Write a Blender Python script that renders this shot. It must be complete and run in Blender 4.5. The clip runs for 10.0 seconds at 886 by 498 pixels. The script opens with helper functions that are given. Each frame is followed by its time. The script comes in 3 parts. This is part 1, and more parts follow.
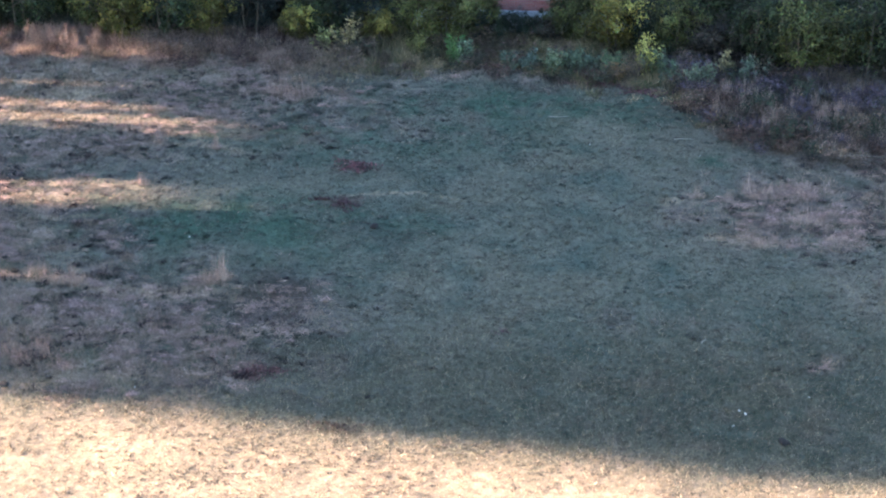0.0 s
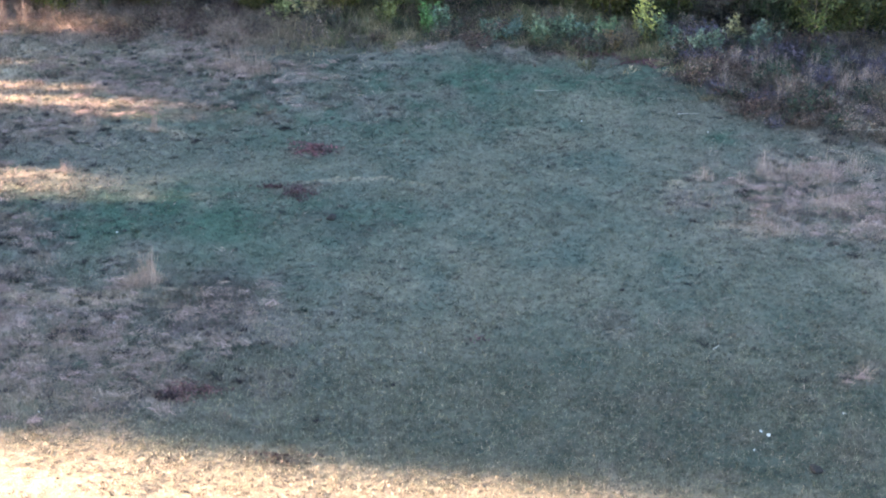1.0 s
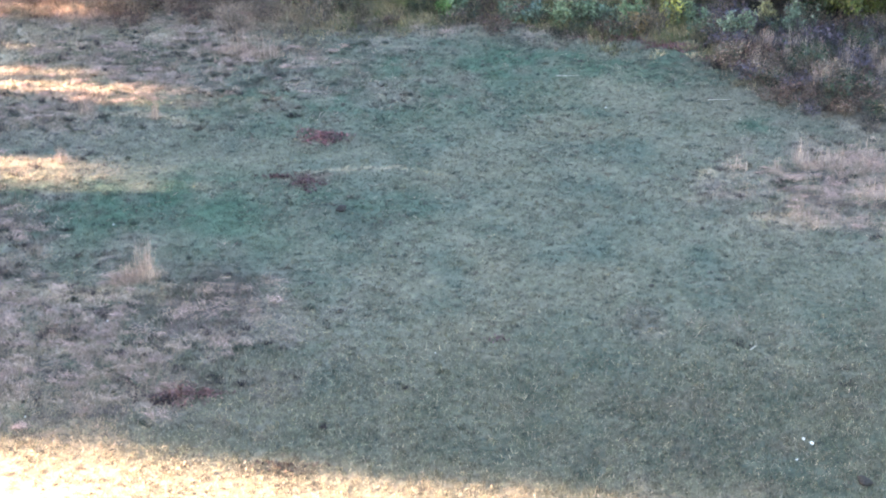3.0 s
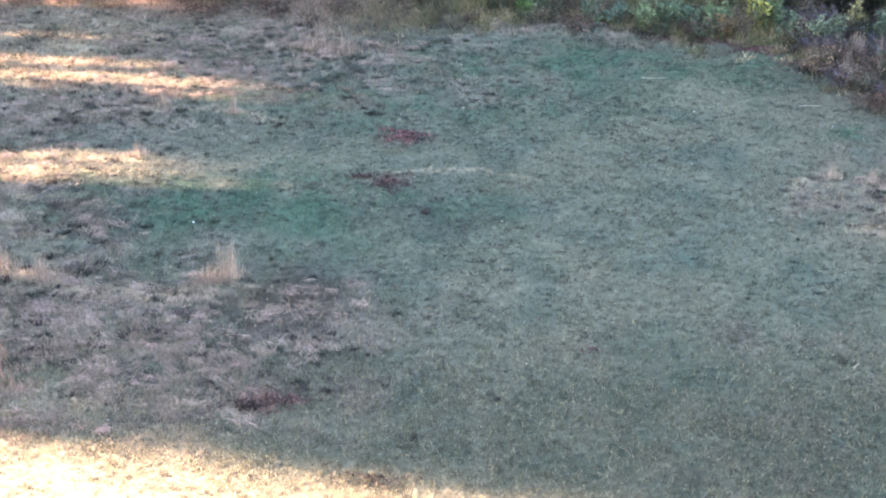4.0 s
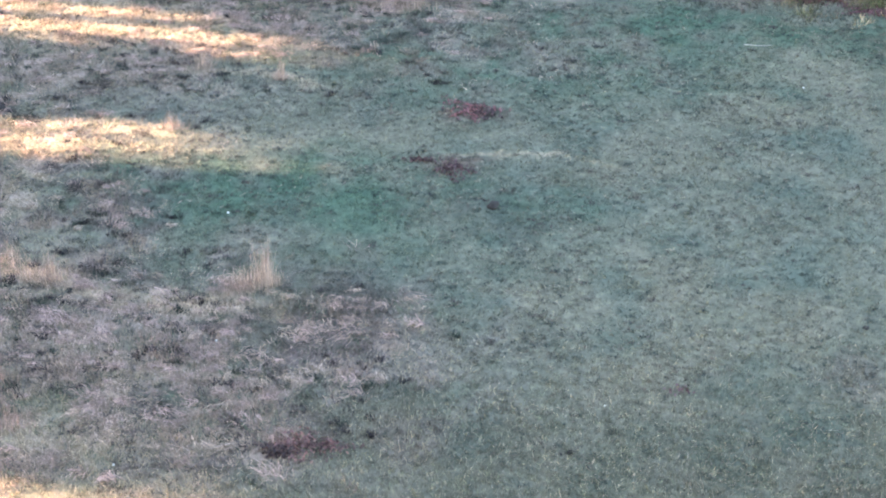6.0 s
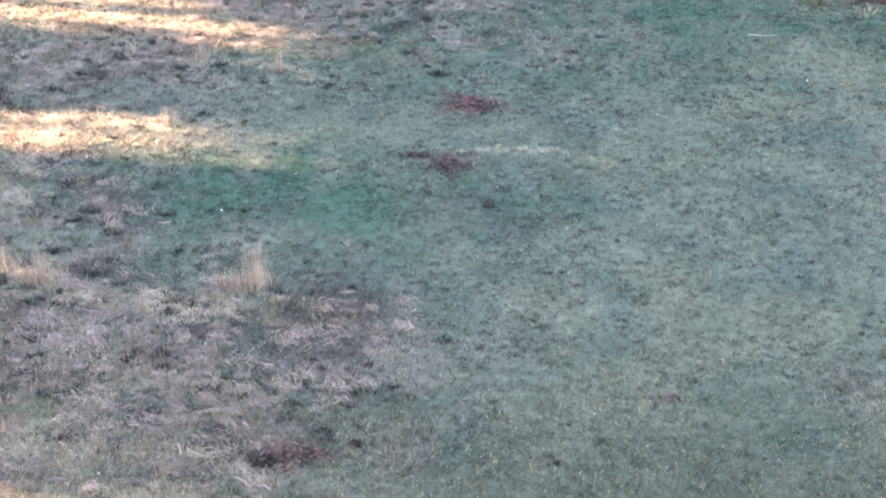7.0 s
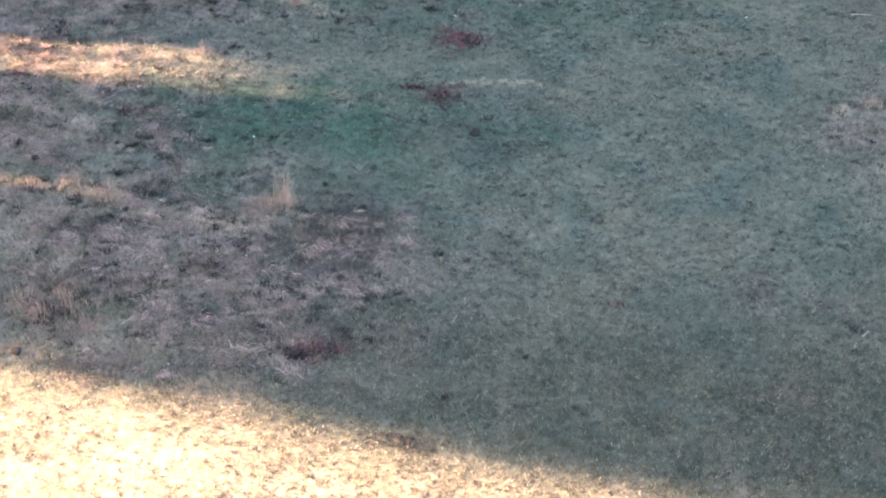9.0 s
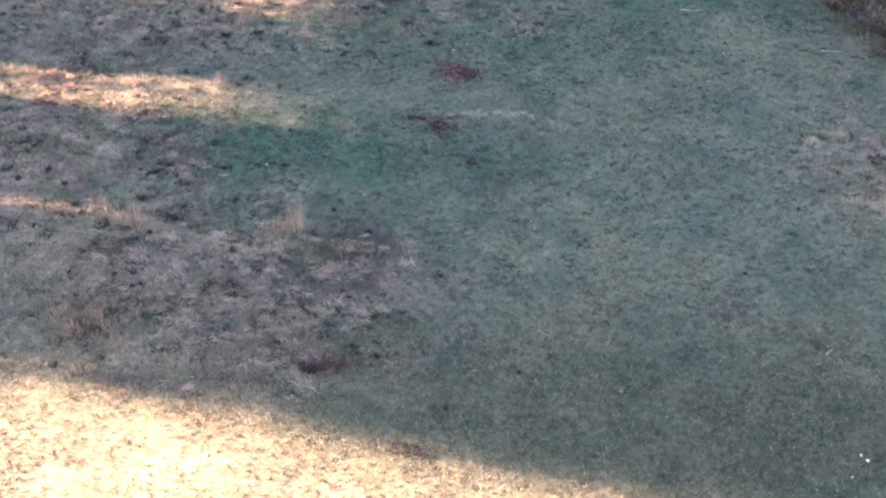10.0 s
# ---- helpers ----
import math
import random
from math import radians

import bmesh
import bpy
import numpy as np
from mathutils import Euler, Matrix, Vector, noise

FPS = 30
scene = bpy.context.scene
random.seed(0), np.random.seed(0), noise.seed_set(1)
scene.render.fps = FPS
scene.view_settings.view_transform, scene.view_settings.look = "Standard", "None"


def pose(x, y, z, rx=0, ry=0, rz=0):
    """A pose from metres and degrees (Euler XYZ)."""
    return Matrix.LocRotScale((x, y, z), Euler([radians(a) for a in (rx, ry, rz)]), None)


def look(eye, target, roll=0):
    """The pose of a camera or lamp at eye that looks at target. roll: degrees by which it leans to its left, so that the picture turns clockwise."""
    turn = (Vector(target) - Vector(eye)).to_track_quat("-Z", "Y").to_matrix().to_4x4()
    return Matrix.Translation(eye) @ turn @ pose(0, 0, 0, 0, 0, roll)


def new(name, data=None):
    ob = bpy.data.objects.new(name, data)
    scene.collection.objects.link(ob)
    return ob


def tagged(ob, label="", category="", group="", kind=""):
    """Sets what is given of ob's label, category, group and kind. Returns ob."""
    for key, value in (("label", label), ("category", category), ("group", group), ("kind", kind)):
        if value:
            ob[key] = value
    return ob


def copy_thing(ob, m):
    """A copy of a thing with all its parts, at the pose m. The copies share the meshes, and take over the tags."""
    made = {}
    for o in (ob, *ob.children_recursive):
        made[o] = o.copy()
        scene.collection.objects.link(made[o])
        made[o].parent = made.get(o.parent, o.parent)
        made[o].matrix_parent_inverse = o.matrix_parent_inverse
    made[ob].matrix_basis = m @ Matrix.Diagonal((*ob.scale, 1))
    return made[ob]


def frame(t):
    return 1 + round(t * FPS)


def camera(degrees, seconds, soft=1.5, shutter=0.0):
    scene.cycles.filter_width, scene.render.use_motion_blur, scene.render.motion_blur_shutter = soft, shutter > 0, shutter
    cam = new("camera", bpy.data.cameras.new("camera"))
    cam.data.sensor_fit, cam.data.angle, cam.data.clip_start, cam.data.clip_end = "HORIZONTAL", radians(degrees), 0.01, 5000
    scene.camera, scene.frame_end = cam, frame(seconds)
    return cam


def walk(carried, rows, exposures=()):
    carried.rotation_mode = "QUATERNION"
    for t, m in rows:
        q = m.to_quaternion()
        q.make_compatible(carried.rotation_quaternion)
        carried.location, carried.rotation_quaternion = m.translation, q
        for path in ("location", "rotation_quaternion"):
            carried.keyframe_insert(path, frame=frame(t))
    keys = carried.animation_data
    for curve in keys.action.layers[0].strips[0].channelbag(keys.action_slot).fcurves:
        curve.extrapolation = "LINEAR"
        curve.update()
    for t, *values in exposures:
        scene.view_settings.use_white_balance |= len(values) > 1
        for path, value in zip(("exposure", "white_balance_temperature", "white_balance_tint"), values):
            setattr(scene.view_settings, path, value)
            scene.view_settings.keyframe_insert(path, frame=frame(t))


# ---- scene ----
# ---- camera and its walk ----
cam = camera(30.0, 10.0, soft=2.05)
PATH = [
    (0.0, look((0.642, -17.445, 25.050), (-0.310, 9.045, 11.001), 0.752)),
    (0.5, look((1.014, -14.113, 23.243), (0.191, 12.362, 9.157), 0.368)),
    (1.0, look((1.336, -10.805, 21.509), (0.359, 15.639, 7.374), -0.031)),
    (1.5, look((1.556, -8.480, 20.336), (0.446, 17.907, 6.106), -0.354)),
    (2.0, look((1.553, -8.461, 20.261), (0.517, 17.938, 6.048), -0.340)),
    (2.5, look((1.496, -8.430, 20.217), (0.508, 17.973, 6.006), -0.320)),
    (3.0, look((1.243, -8.368, 20.147), (-0.032, 18.023, 5.937), -0.329)),
    (3.2, look((1.055, -8.231, 20.118), (-0.814, 18.105, 5.873), -0.378)),
    (4.3, look((-0.183, -6.644, 19.684), (-2.200, 19.637, 5.359), 0.298)),
    (4.5, look((-0.074, -6.006, 19.508), (-2.216, 20.262, 5.175), 0.256)),
    (5.0, look((-0.424, -4.485, 19.373), (-2.916, 21.666, 4.885), 0.343)),
    (5.5, look((-0.345, -2.990, 19.221), (-3.461, 22.664, 3.984), 0.139)),
    (6.0, look((-0.337, -1.441, 19.190), (-3.610, 23.833, 3.362), 0.098)),
    (6.2, look((-0.161, -1.090, 19.211), (-3.626, 24.155, 3.378), 0.115)),
    (7.3, look((0.245, -0.595, 20.517), (-3.401, 23.925, 3.621), -0.358)),
    (7.5, look((0.119, -1.681, 21.190), (-3.230, 22.624, 3.925), 0.068)),
    (8.0, look((0.844, -2.765, 22.941), (-2.773, 20.393, 4.216), -0.533)),
    (8.5, look((0.914, -4.125, 24.958), (-2.499, 18.736, 5.834), -0.068)),
    (9.0, look((0.820, -5.626, 26.605), (-2.334, 17.236, 7.438), 0.361)),
    (9.5, look((0.545, -6.778, 27.645), (-2.342, 16.201, 8.575), 0.945)),
    (10.0, look((0.706, -8.029, 29.458), (-2.155, 14.840, 10.253), 1.129)),
]
EXPOSURES = [(0.0, 4.0, 5800, 14), (0.5, 4.28, 5920, 14), (1.0, 4.46, 6120, 14), (2.0, 4.92, 6480, 15), (3.0, 5.03, 6720, 15), (4.5, 4.92, 6800, 15), (5.0, 5.12, 6880, 15), (6.0, 5.05, 6900, 15),
             (7.5, 5.20, 6980, 17), (8.5, 4.66, 6930, 18), (9.0, 4.56, 6850, 18), (10.0, 4.5, 6850, 18)]
walk(cam, PATH, EXPOSURES)

# ---- world and sun ----
SUN_EL = 12.0
TRAVEL = Vector((1.0, -0.035, 0.0)).normalized()          # way the sunlight runs over the ground
world = bpy.data.worlds.new("world")
scene.world = world
world.use_nodes = True
wn = world.node_tree
sky = wn.nodes.new("ShaderNodeTexSky")
sky.sky_type, sky.sun_disc = "NISHITA", False
sky.sun_elevation, sky.sun_rotation = radians(SUN_EL), math.atan2(-TRAVEL.x, -TRAVEL.y)
back = wn.nodes["Background"]
back.inputs["Strength"].default_value = 0.058
wn.links.new(sky.outputs["Color"], back.inputs["Color"])

sun_data = bpy.data.lights.new("sun", "SUN")
sun_data.energy, sun_data.angle, sun_data.color = 5.0, radians(1.2), (1.0, 0.74, 0.52)
sun = new("sun", sun_data)
sun.matrix_world = look((0, 0, 60), Vector((0, 0, 60)) + TRAVEL * math.cos(radians(SUN_EL)) - Vector((0, 0, math.sin(radians(SUN_EL)))))

rng = np.random.default_rng(7)


# ---- small arithmetic for the ground ----
LATTICE = np.random.default_rng(3).random((256, 256))


def smooth_noise(x, y, size):
    """Soft value noise between 0 and 1."""
    u, v = np.asarray(x) / size + 100.3, np.asarray(y) / size + 57.7
    i, j = np.floor(u).astype(int), np.floor(v).astype(int)
    a, b = u - i, v - j
    a, b = a * a * (3 - 2 * a), b * b * (3 - 2 * b)
    n = lambda p, q: LATTICE[p % 256, q % 256]
    return (n(i, j) * (1 - a) + n(i + 1, j) * a) * (1 - b) + (n(i, j + 1) * (1 - a) + n(i + 1, j + 1) * a) * b


def fbm(x, y, size):
    return (smooth_noise(x, y, size) + 0.5 * smooth_noise(x, y, size / 2.1) + 0.25 * smooth_noise(x, y, size / 4.3)) / 1.75


def height(x, y):
    """Low bumps of the pasture; it swells a little under the rough patches."""
    return 0.10 * (fbm(x, y, 4.0) - 0.5) + 0.020 * (fbm(x, y, 0.9) - 0.5)


def blobs(x, y, rows):
    """Sum of soft ellipses (x, y, half width, half depth, strength) with ragged borders."""
    wx = x + 3.4 * (fbm(x, y, 2.6) - 0.5) + 1.6 * (fbm(x + 40, y, 0.6) - 0.5)
    wy = y + 2.0 * (fbm(x + 17, y + 9, 2.6) - 0.5) + 0.8 * (fbm(x, y + 40, 0.6) - 0.5)
    total = np.zeros_like(np.asarray(x, float))
    for cx, cy, rx, ry, s in rows:
        d = ((wx - cx) / rx) ** 2 + ((wy - cy) / ry) ** 2
        total = np.maximum(total, s * np.exp(-0.75 * np.maximum(d - 0.25, 0) ** 1.2))
    return total


DRY = [(-10.35, 24.72, 4.6, 3.0, 1.0), (-9.2, 22.2, 3.6, 1.2, 0.75), (-9.6, 20.9, 4.0, 0.8, 0.6), (-6.48, 24.69, 2.0, 2.6, 0.7), (-14.96, 41.76, 9.0, 4.0, 0.9), (-7.72, 42.56, 2.0, 0.9, 0.9),
       (-14.70, 36.90, 4.5, 1.0, 0.7), (11.6, 32.9, 3.0, 2.4, 0.85), (-0.16, 45.65, 14.0, 1.8, 0.42), (12.40, 39.89, 2.6, 2.2, 0.55),
       (-12.77, 28.93, 3.5, 1.6, 0.6), (-18.35, 30.47, 5.0, 6.0, 0.9), (5.47, 25.49, 1.8, 0.6, 0.25), (9.64, 23.29, 0.9, 0.5, 0.6), (19.43, 34.40, 5.0, 8.0, 0.7)]
# straw strips; far-left ones also stand in for sun streaks and soft sunlight
STRAW_SUN = [(-9.9, 37.02, 1.7, 0.22, 0.7), (-2.79, 33.31, 1.7, 0.11, 0.66), (-12.00, 26.75, 1.7, 0.34, 1.0), (-9.50, 26.95, 1.9, 0.34, 1.0), (-14.3, 26.7, 1.6, 0.3, 0.8), (-17.0, 29.3, 2.6, 2.6, 0.5), (-15.6, 25.4, 2.2, 0.9, 0.5), (-9.15, 24.49, 1.2, 0.5, 0.5),
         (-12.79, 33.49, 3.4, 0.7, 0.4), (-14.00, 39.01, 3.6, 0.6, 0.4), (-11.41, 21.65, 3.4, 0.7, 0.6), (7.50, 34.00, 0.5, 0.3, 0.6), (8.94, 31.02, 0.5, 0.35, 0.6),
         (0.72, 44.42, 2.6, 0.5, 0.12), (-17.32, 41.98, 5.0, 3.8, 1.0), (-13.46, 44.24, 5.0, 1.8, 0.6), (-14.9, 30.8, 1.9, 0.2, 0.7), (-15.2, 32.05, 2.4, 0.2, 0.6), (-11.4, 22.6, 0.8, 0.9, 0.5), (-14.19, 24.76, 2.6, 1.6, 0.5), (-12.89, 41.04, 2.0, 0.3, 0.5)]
LUSH = [(-9.22, 30.85, 5.0, 1.9, 0.9), (-4.61, 39.25, 6.0, 2.6, 0.8), (2.56, 42.02, 8.0, 1.6, 0.9), (-10.89, 24.42, 0.4, 0.25, 1.0), (-10.45, 22.98, 0.35, 0.2, 0.9), (-8.6, 28.9, 1.4, 0.5, 0.6), (-13.2, 29.3, 1.6, 0.5, 0.7), (8.76, 37.19, 1.0, 0.4, 0.9),
        (-2.42, 31.24, 1.6, 1.0, 0.45), (4.43, 25.49, 1.5, 0.8, 0.3)]
DARK = [(-6.91, 26.56, 1.2, 1.0, 1.0), (-6.37, 25.02, 0.8, 0.7, 0.7), (12.47, 42.11, 4.5, 4.0, 0.8), (-3.11, 30.84, 1.3, 0.5, 0.5), (-4.54, 20.50, 0.7, 0.25, 0.3), (-3.71, 19.27, 1.0, 0.3, 0.7), (-11.64, 39.54, 0.8, 0.2, 0.35)]
# brown patches of near turf, with colour also dimmed in place of shade
BROWN_SHADE = [(6.09, 20.36, 7.0, 3.2, 1.0), (8.39, 25.58, 3.5, 1.8, 0.7), (-0.91, 18.74, 4.0, 1.6, 0.8)]
REDDISH = [(-4.34, 35.95, 1.0, 0.55, 0.9), (-4.61, 32.92, 0.8, 0.3, 0.9), (-6.08, 21.94, 0.8, 0.42, 1.0), (8.39, 42.07, 2.4, 0.7, 0.6), (-6.13, 45.03, 3.0, 0.7, 0.6)]


def mix(a, b, w):
    return a + (np.asarray(b) - a) * w[..., None]


def turf_colour(x, y):
    """Base colour of the turf at a place: grazed grass, lush hollows, dry weeds, straw, with sunlight painted in as
    pale strips.
    """
    x, y = np.asarray(x, float), np.asarray(y, float)
    c = np.broadcast_to(np.array((0.115, 0.118, 0.092)), x.shape + (3,)).copy()
    c = mix(c, (0.155, 0.140, 0.104), np.clip(fbm(x + 5, y, 3.0) * 2.2 - 0.85, 0, 1) * 0.7)
    c = mix(c, (0.073, 0.096, 0.080), np.clip(fbm(x, y + 30, 1.3) * 2.4 - 1.15, 0, 1) * 0.8)
    c = mix(c, (0.052, 0.094, 0.066), blobs(x, y, LUSH) * (fbm(x + 8, y + 3, 0.8) * 2.2 - 0.35).clip(0.1, 1))
    c = mix(c, (0.290, 0.205, 0.180), blobs(x, y, DRY) * (fbm(x, y, 0.9) * 5.0 - 2.0).clip(0.2, 1))
    c = mix(c, (0.062, 0.046, 0.050), blobs(x, y, DRY) * (fbm(x + 60, y + 7, 0.6) * 6.0 - 3.0).clip(0, 1) * 0.85)
    c = mix(c, (0.066, 0.098, 0.070), blobs(x, y, DRY) * (fbm(x + 91, y + 33, 1.1) * 6.0 - 3.4).clip(0, 1) * 0.7)
    c = mix(c, (0.33, 0.248, 0.215), blobs(x, y, DRY) * (fbm(x + 25, y + 71, 0.9) * 5.0 - 2.6).clip(0, 1) * 0.6)
    c = mix(c, (0.082, 0.088, 0.068), blobs(x, y, BROWN_SHADE) * (fbm(x + 13, y + 2, 0.7) * 2.4 - 0.5).clip(0.2, 1))
    c = mix(c, (0.120, 0.102, 0.080), blobs(x, y, BROWN_SHADE) * (fbm(x + 3, y + 42, 0.8) * 4 - 2.2).clip(0, 1) * 0.7)
    # foreground strip tinted cream, sunlight put into the turf colour
    sun_strip = np.clip((21.2 - 0.13 * np.maximum(x + 9, -3) - y + 1.5 * (fbm(x, y, 1.5) - 0.5)) / 2.8, 0, 1)
    c = mix(c, (0.350, 0.262, 0.178), sun_strip * 0.78)
    c = mix(c, (0.390, 0.298, 0.215), blobs(x, y, STRAW_SUN) * 0.85 * (0.35 + 1.1 * fbm(x + 11, y, 0.35)).clip(0, 1))
    c = mix(c, (0.055, 0.052, 0.048), blobs(x, y, DARK) * 0.75)
    c = mix(c, (0.150, 0.062, 0.058), blobs(x, y, REDDISH) * 0.45 * (fbm(x + 9, y, 0.25) * 3 - 0.9).clip(0, 1))
    return c


# ---- materials ----
def material(name, rough=0.8, spec=0.2):
    m = bpy.data.materials.new(name)
    m.use_nodes = True
    b = m.node_tree.nodes["Principled BSDF"]
    b.inputs["Roughness"].default_value = rough
    b.inputs["Specular IOR Level"].default_value = spec
    return m, m.node_tree, b


def ramp(nt, stops):
    r = nt.nodes.new("ShaderNodeValToRGB")
    while len(r.color_ramp.elements) < len(stops):
        r.color_ramp.elements.new(0.5)
    for e, (p, c) in zip(r.color_ramp.elements, stops):
        e.position, e.color = p, (*c, 1)
    return r


def noise_node(nt, scale, detail=4.0, rough=0.6, coords="Object"):
    tc = nt.nodes.new("ShaderNodeTexCoord")
    n = nt.nodes.new("ShaderNodeTexNoise")
    n.inputs["Scale"].default_value, n.inputs["Detail"].default_value, n.inputs["Roughness"].default_value = scale, detail, rough
    nt.links.new(tc.outputs[coords], n.inputs["Vector"])
    return n


def bump(nt, source, b, strength, distance):
    n = nt.nodes.new("ShaderNodeBump")
    n.inputs["Strength"].default_value, n.inputs["Distance"].default_value = strength, distance
    nt.links.new(source, n.inputs["Height"])
    nt.links.new(n.outputs["Normal"], b.inputs["Normal"])


def times(nt, a, b):
    m = nt.nodes.new("ShaderNodeMix")
    m.data_type, m.blend_type = "RGBA", "MULTIPLY"
    m.inputs[0].default_value = 1.0
    nt.links.new(a, m.inputs[6])
    nt.links.new(b, m.inputs[7])
    return m.outputs[2]


def turf_material():
    m, nt, b = material("turf", 0.95, 0.05)
    a = nt.nodes.new("ShaderNodeAttribute")
    a.attribute_name = "tint"
    n1 = noise_node(nt, 4.5, 8.0, 0.78)
    n2 = noise_node(nt, 0.9, 3.0)
    r1 = ramp(nt, [(0.34, (0.30, 0.32, 0.33)), (0.44, (0.85, 0.86, 0.86)), (0.55, (1.05, 1.05, 1.03)), (0.70, (1.7, 1.6, 1.45))])
    r2 = ramp(nt, [(0.3, (0.8, 0.84, 0.82)), (0.7, (1.15, 1.1, 1.1))])
    nt.links.new(n1.outputs["Fac"], r1.inputs["Fac"])
    nt.links.new(n2.outputs["Fac"], r2.inputs["Fac"])
    nt.links.new(times(nt, times(nt, a.outputs["Color"], r1.outputs["Color"]), r2.outputs["Color"]), b.inputs["Base Color"])
    bump(nt, n1.outputs["Fac"], b, 0.5, 0.04)
    return m


def blade_material(name, rough=0.7, through_light=0.25):
    """Grass or leaf: colour from the mesh's tint, varied blade by blade, a little light passing through."""
    m, nt, b = material(name, rough, 0.25)
    a = nt.nodes.new("ShaderNodeAttribute")
    a.attribute_name = "tint"
    g = nt.nodes.new("ShaderNodeNewGeometry")
    r = ramp(nt, [(0.0, (0.62, 0.66, 0.66)), (0.5, (1.0, 1.0, 1.0)), (1.0, (1.4, 1.3, 1.15))])
    nt.links.new(g.outputs["Random Per Island"], r.inputs["Fac"])
    col = times(nt, a.outputs["Color"], r.outputs["Color"])
    nt.links.new(col, b.inputs["Base Color"])
    t = nt.nodes.new("ShaderNodeBsdfTranslucent")
    nt.links.new(col, t.inputs["Color"])
    s = nt.nodes.new("ShaderNodeMixShader")
    s.inputs[0].default_value = through_light
    nt.links.new(b.outputs[0], s.inputs[1])
    nt.links.new(t.outputs[0], s.inputs[2])
    nt.links.new(s.outputs[0], nt.nodes["Material Output"].inputs["Surface"])
    return m


def plain_material(name, dark, light, scale, rough=0.8, depth=0.01, spec=0.2):
    m, nt, b = material(name, rough, spec)
    n = noise_node(nt, scale, 6.0, 0.65)
    r = ramp(nt, [(0.3, dark), (0.7, light)])
    nt.links.new(n.outputs["Fac"], r.inputs["Fac"])
    nt.links.new(r.outputs["Color"], b.inputs["Base Color"])
    bump(nt, n.outputs["Fac"], b, 0.6, depth)
    return m


TURF = turf_material()
BLADE = blade_material("grass_blade")
LEAF = blade_material("leaf", 0.55, 0.3)
BARK = plain_material("bark", (0.05, 0.04, 0.03), (0.16, 0.13, 0.10), 9.0, 0.9, 0.03)
DUNG = plain_material("dung", (0.012, 0.010, 0.010), (0.04, 0.034, 0.03), 25.0, 0.9, 0.02)
STICK = plain_material("weathered_wood", (0.20, 0.18, 0.155), (0.42, 0.39, 0.34), 18.0, 0.8, 0.005)
CHALK = plain_material("pale_stone", (0.52, 0.50, 0.46), (0.76, 0.74, 0.70), 14.0, 0.7, 0.01)
RENDERED = plain_material("white_render", (0.38, 0.42, 0.47), (0.58, 0.61, 0.65), 4.0, 0.85, 0.01)
PAINT = plain_material("white_paint", (0.74, 0.74, 0.73), (0.84, 0.84, 0.83), 6.0, 0.5, 0.002)
TILES = plain_material("roof_tile", (0.10, 0.05, 0.04), (0.24, 0.11, 0.08), 5.0, 0.8, 0.02)


def brick_material():
    m, nt, b = material("brick", 0.85, 0.15)
    tc = nt.nodes.new("ShaderNodeTexCoord")
    mp = nt.nodes.new("ShaderNodeMapping")
    mp.inputs["Rotation"].default_value = (radians(90), 0, 0)
    br = nt.nodes.new("ShaderNodeTexBrick")
    br.inputs["Color1"].default_value, br.inputs["Color2"].default_value = (0.33, 0.10, 0.10, 1), (0.24, 0.08, 0.085, 1)
    br.inputs["Mortar"].default_value = (0.38, 0.33, 0.31, 1)
    br.inputs["Scale"].default_value, br.inputs["Mortar Size"].default_value = 1.0, 0.008
    br.inputs["Brick Width"].default_value, br.inputs["Row Height"].default_value = 0.225, 0.075
    nt.links.new(tc.outputs["Object"], mp.inputs["Vector"])
    nt.links.new(mp.outputs["Vector"], br.inputs["Vector"])
    nt.links.new(br.outputs["Color"], b.inputs["Base Color"])
    return m


def glass_material():
    m, nt, b = material("window_glass", 0.05, 0.5)
    b.inputs["Base Color"].default_value = (0.03, 0.035, 0.04, 1)
    return m


BRICK = brick_material()
GLASS = glass_material()


# ---- mesh helpers ----
def mesh_of(name, verts, faces, mat, tint=None, smooth=False):
    """A mesh from arrays: verts (n, 3), faces (m, k), tint (n, 3)."""
    me = bpy.data.meshes.new(name)
    verts, faces = np.asarray(verts, np.float32), np.asarray(faces, np.int32)
    k = faces.shape[1]
    me.vertices.add(len(verts))
    me.vertices.foreach_set("co", verts.ravel())
    me.loops.add(faces.size)
    me.loops.foreach_set("vertex_index", faces.ravel())
    me.polygons.add(len(faces))
    me.polygons.foreach_set("loop_start", np.arange(0, faces.size, k, dtype=np.int32))
    me.update(calc_edges=True)
    if tint is not None:
        a = me.color_attributes.new("tint", "FLOAT_COLOR", "POINT")
        rgba = np.ones((len(verts), 4), np.float32)
        rgba[:, :3] = tint
        a.data.foreach_set("color", rgba.ravel())
    me.materials.append(mat)
    if smooth:
        me.polygons.foreach_set("use_smooth", np.ones(len(faces), bool))
    return me


def part(name, me, parent, label=""):
    """A part of a thing, from a mesh or a bmesh's mesh."""
    ob = new(name, me)
    ob.parent = parent
    return tagged(ob, label=label)


def from_bm(name, bm, mat, smooth=False):
    me = bpy.data.meshes.new(name)
    bm.to_mesh(me)
    bm.free()
    me.materials.append(mat)
    for p in me.polygons:
        p.use_smooth = smooth
    return me


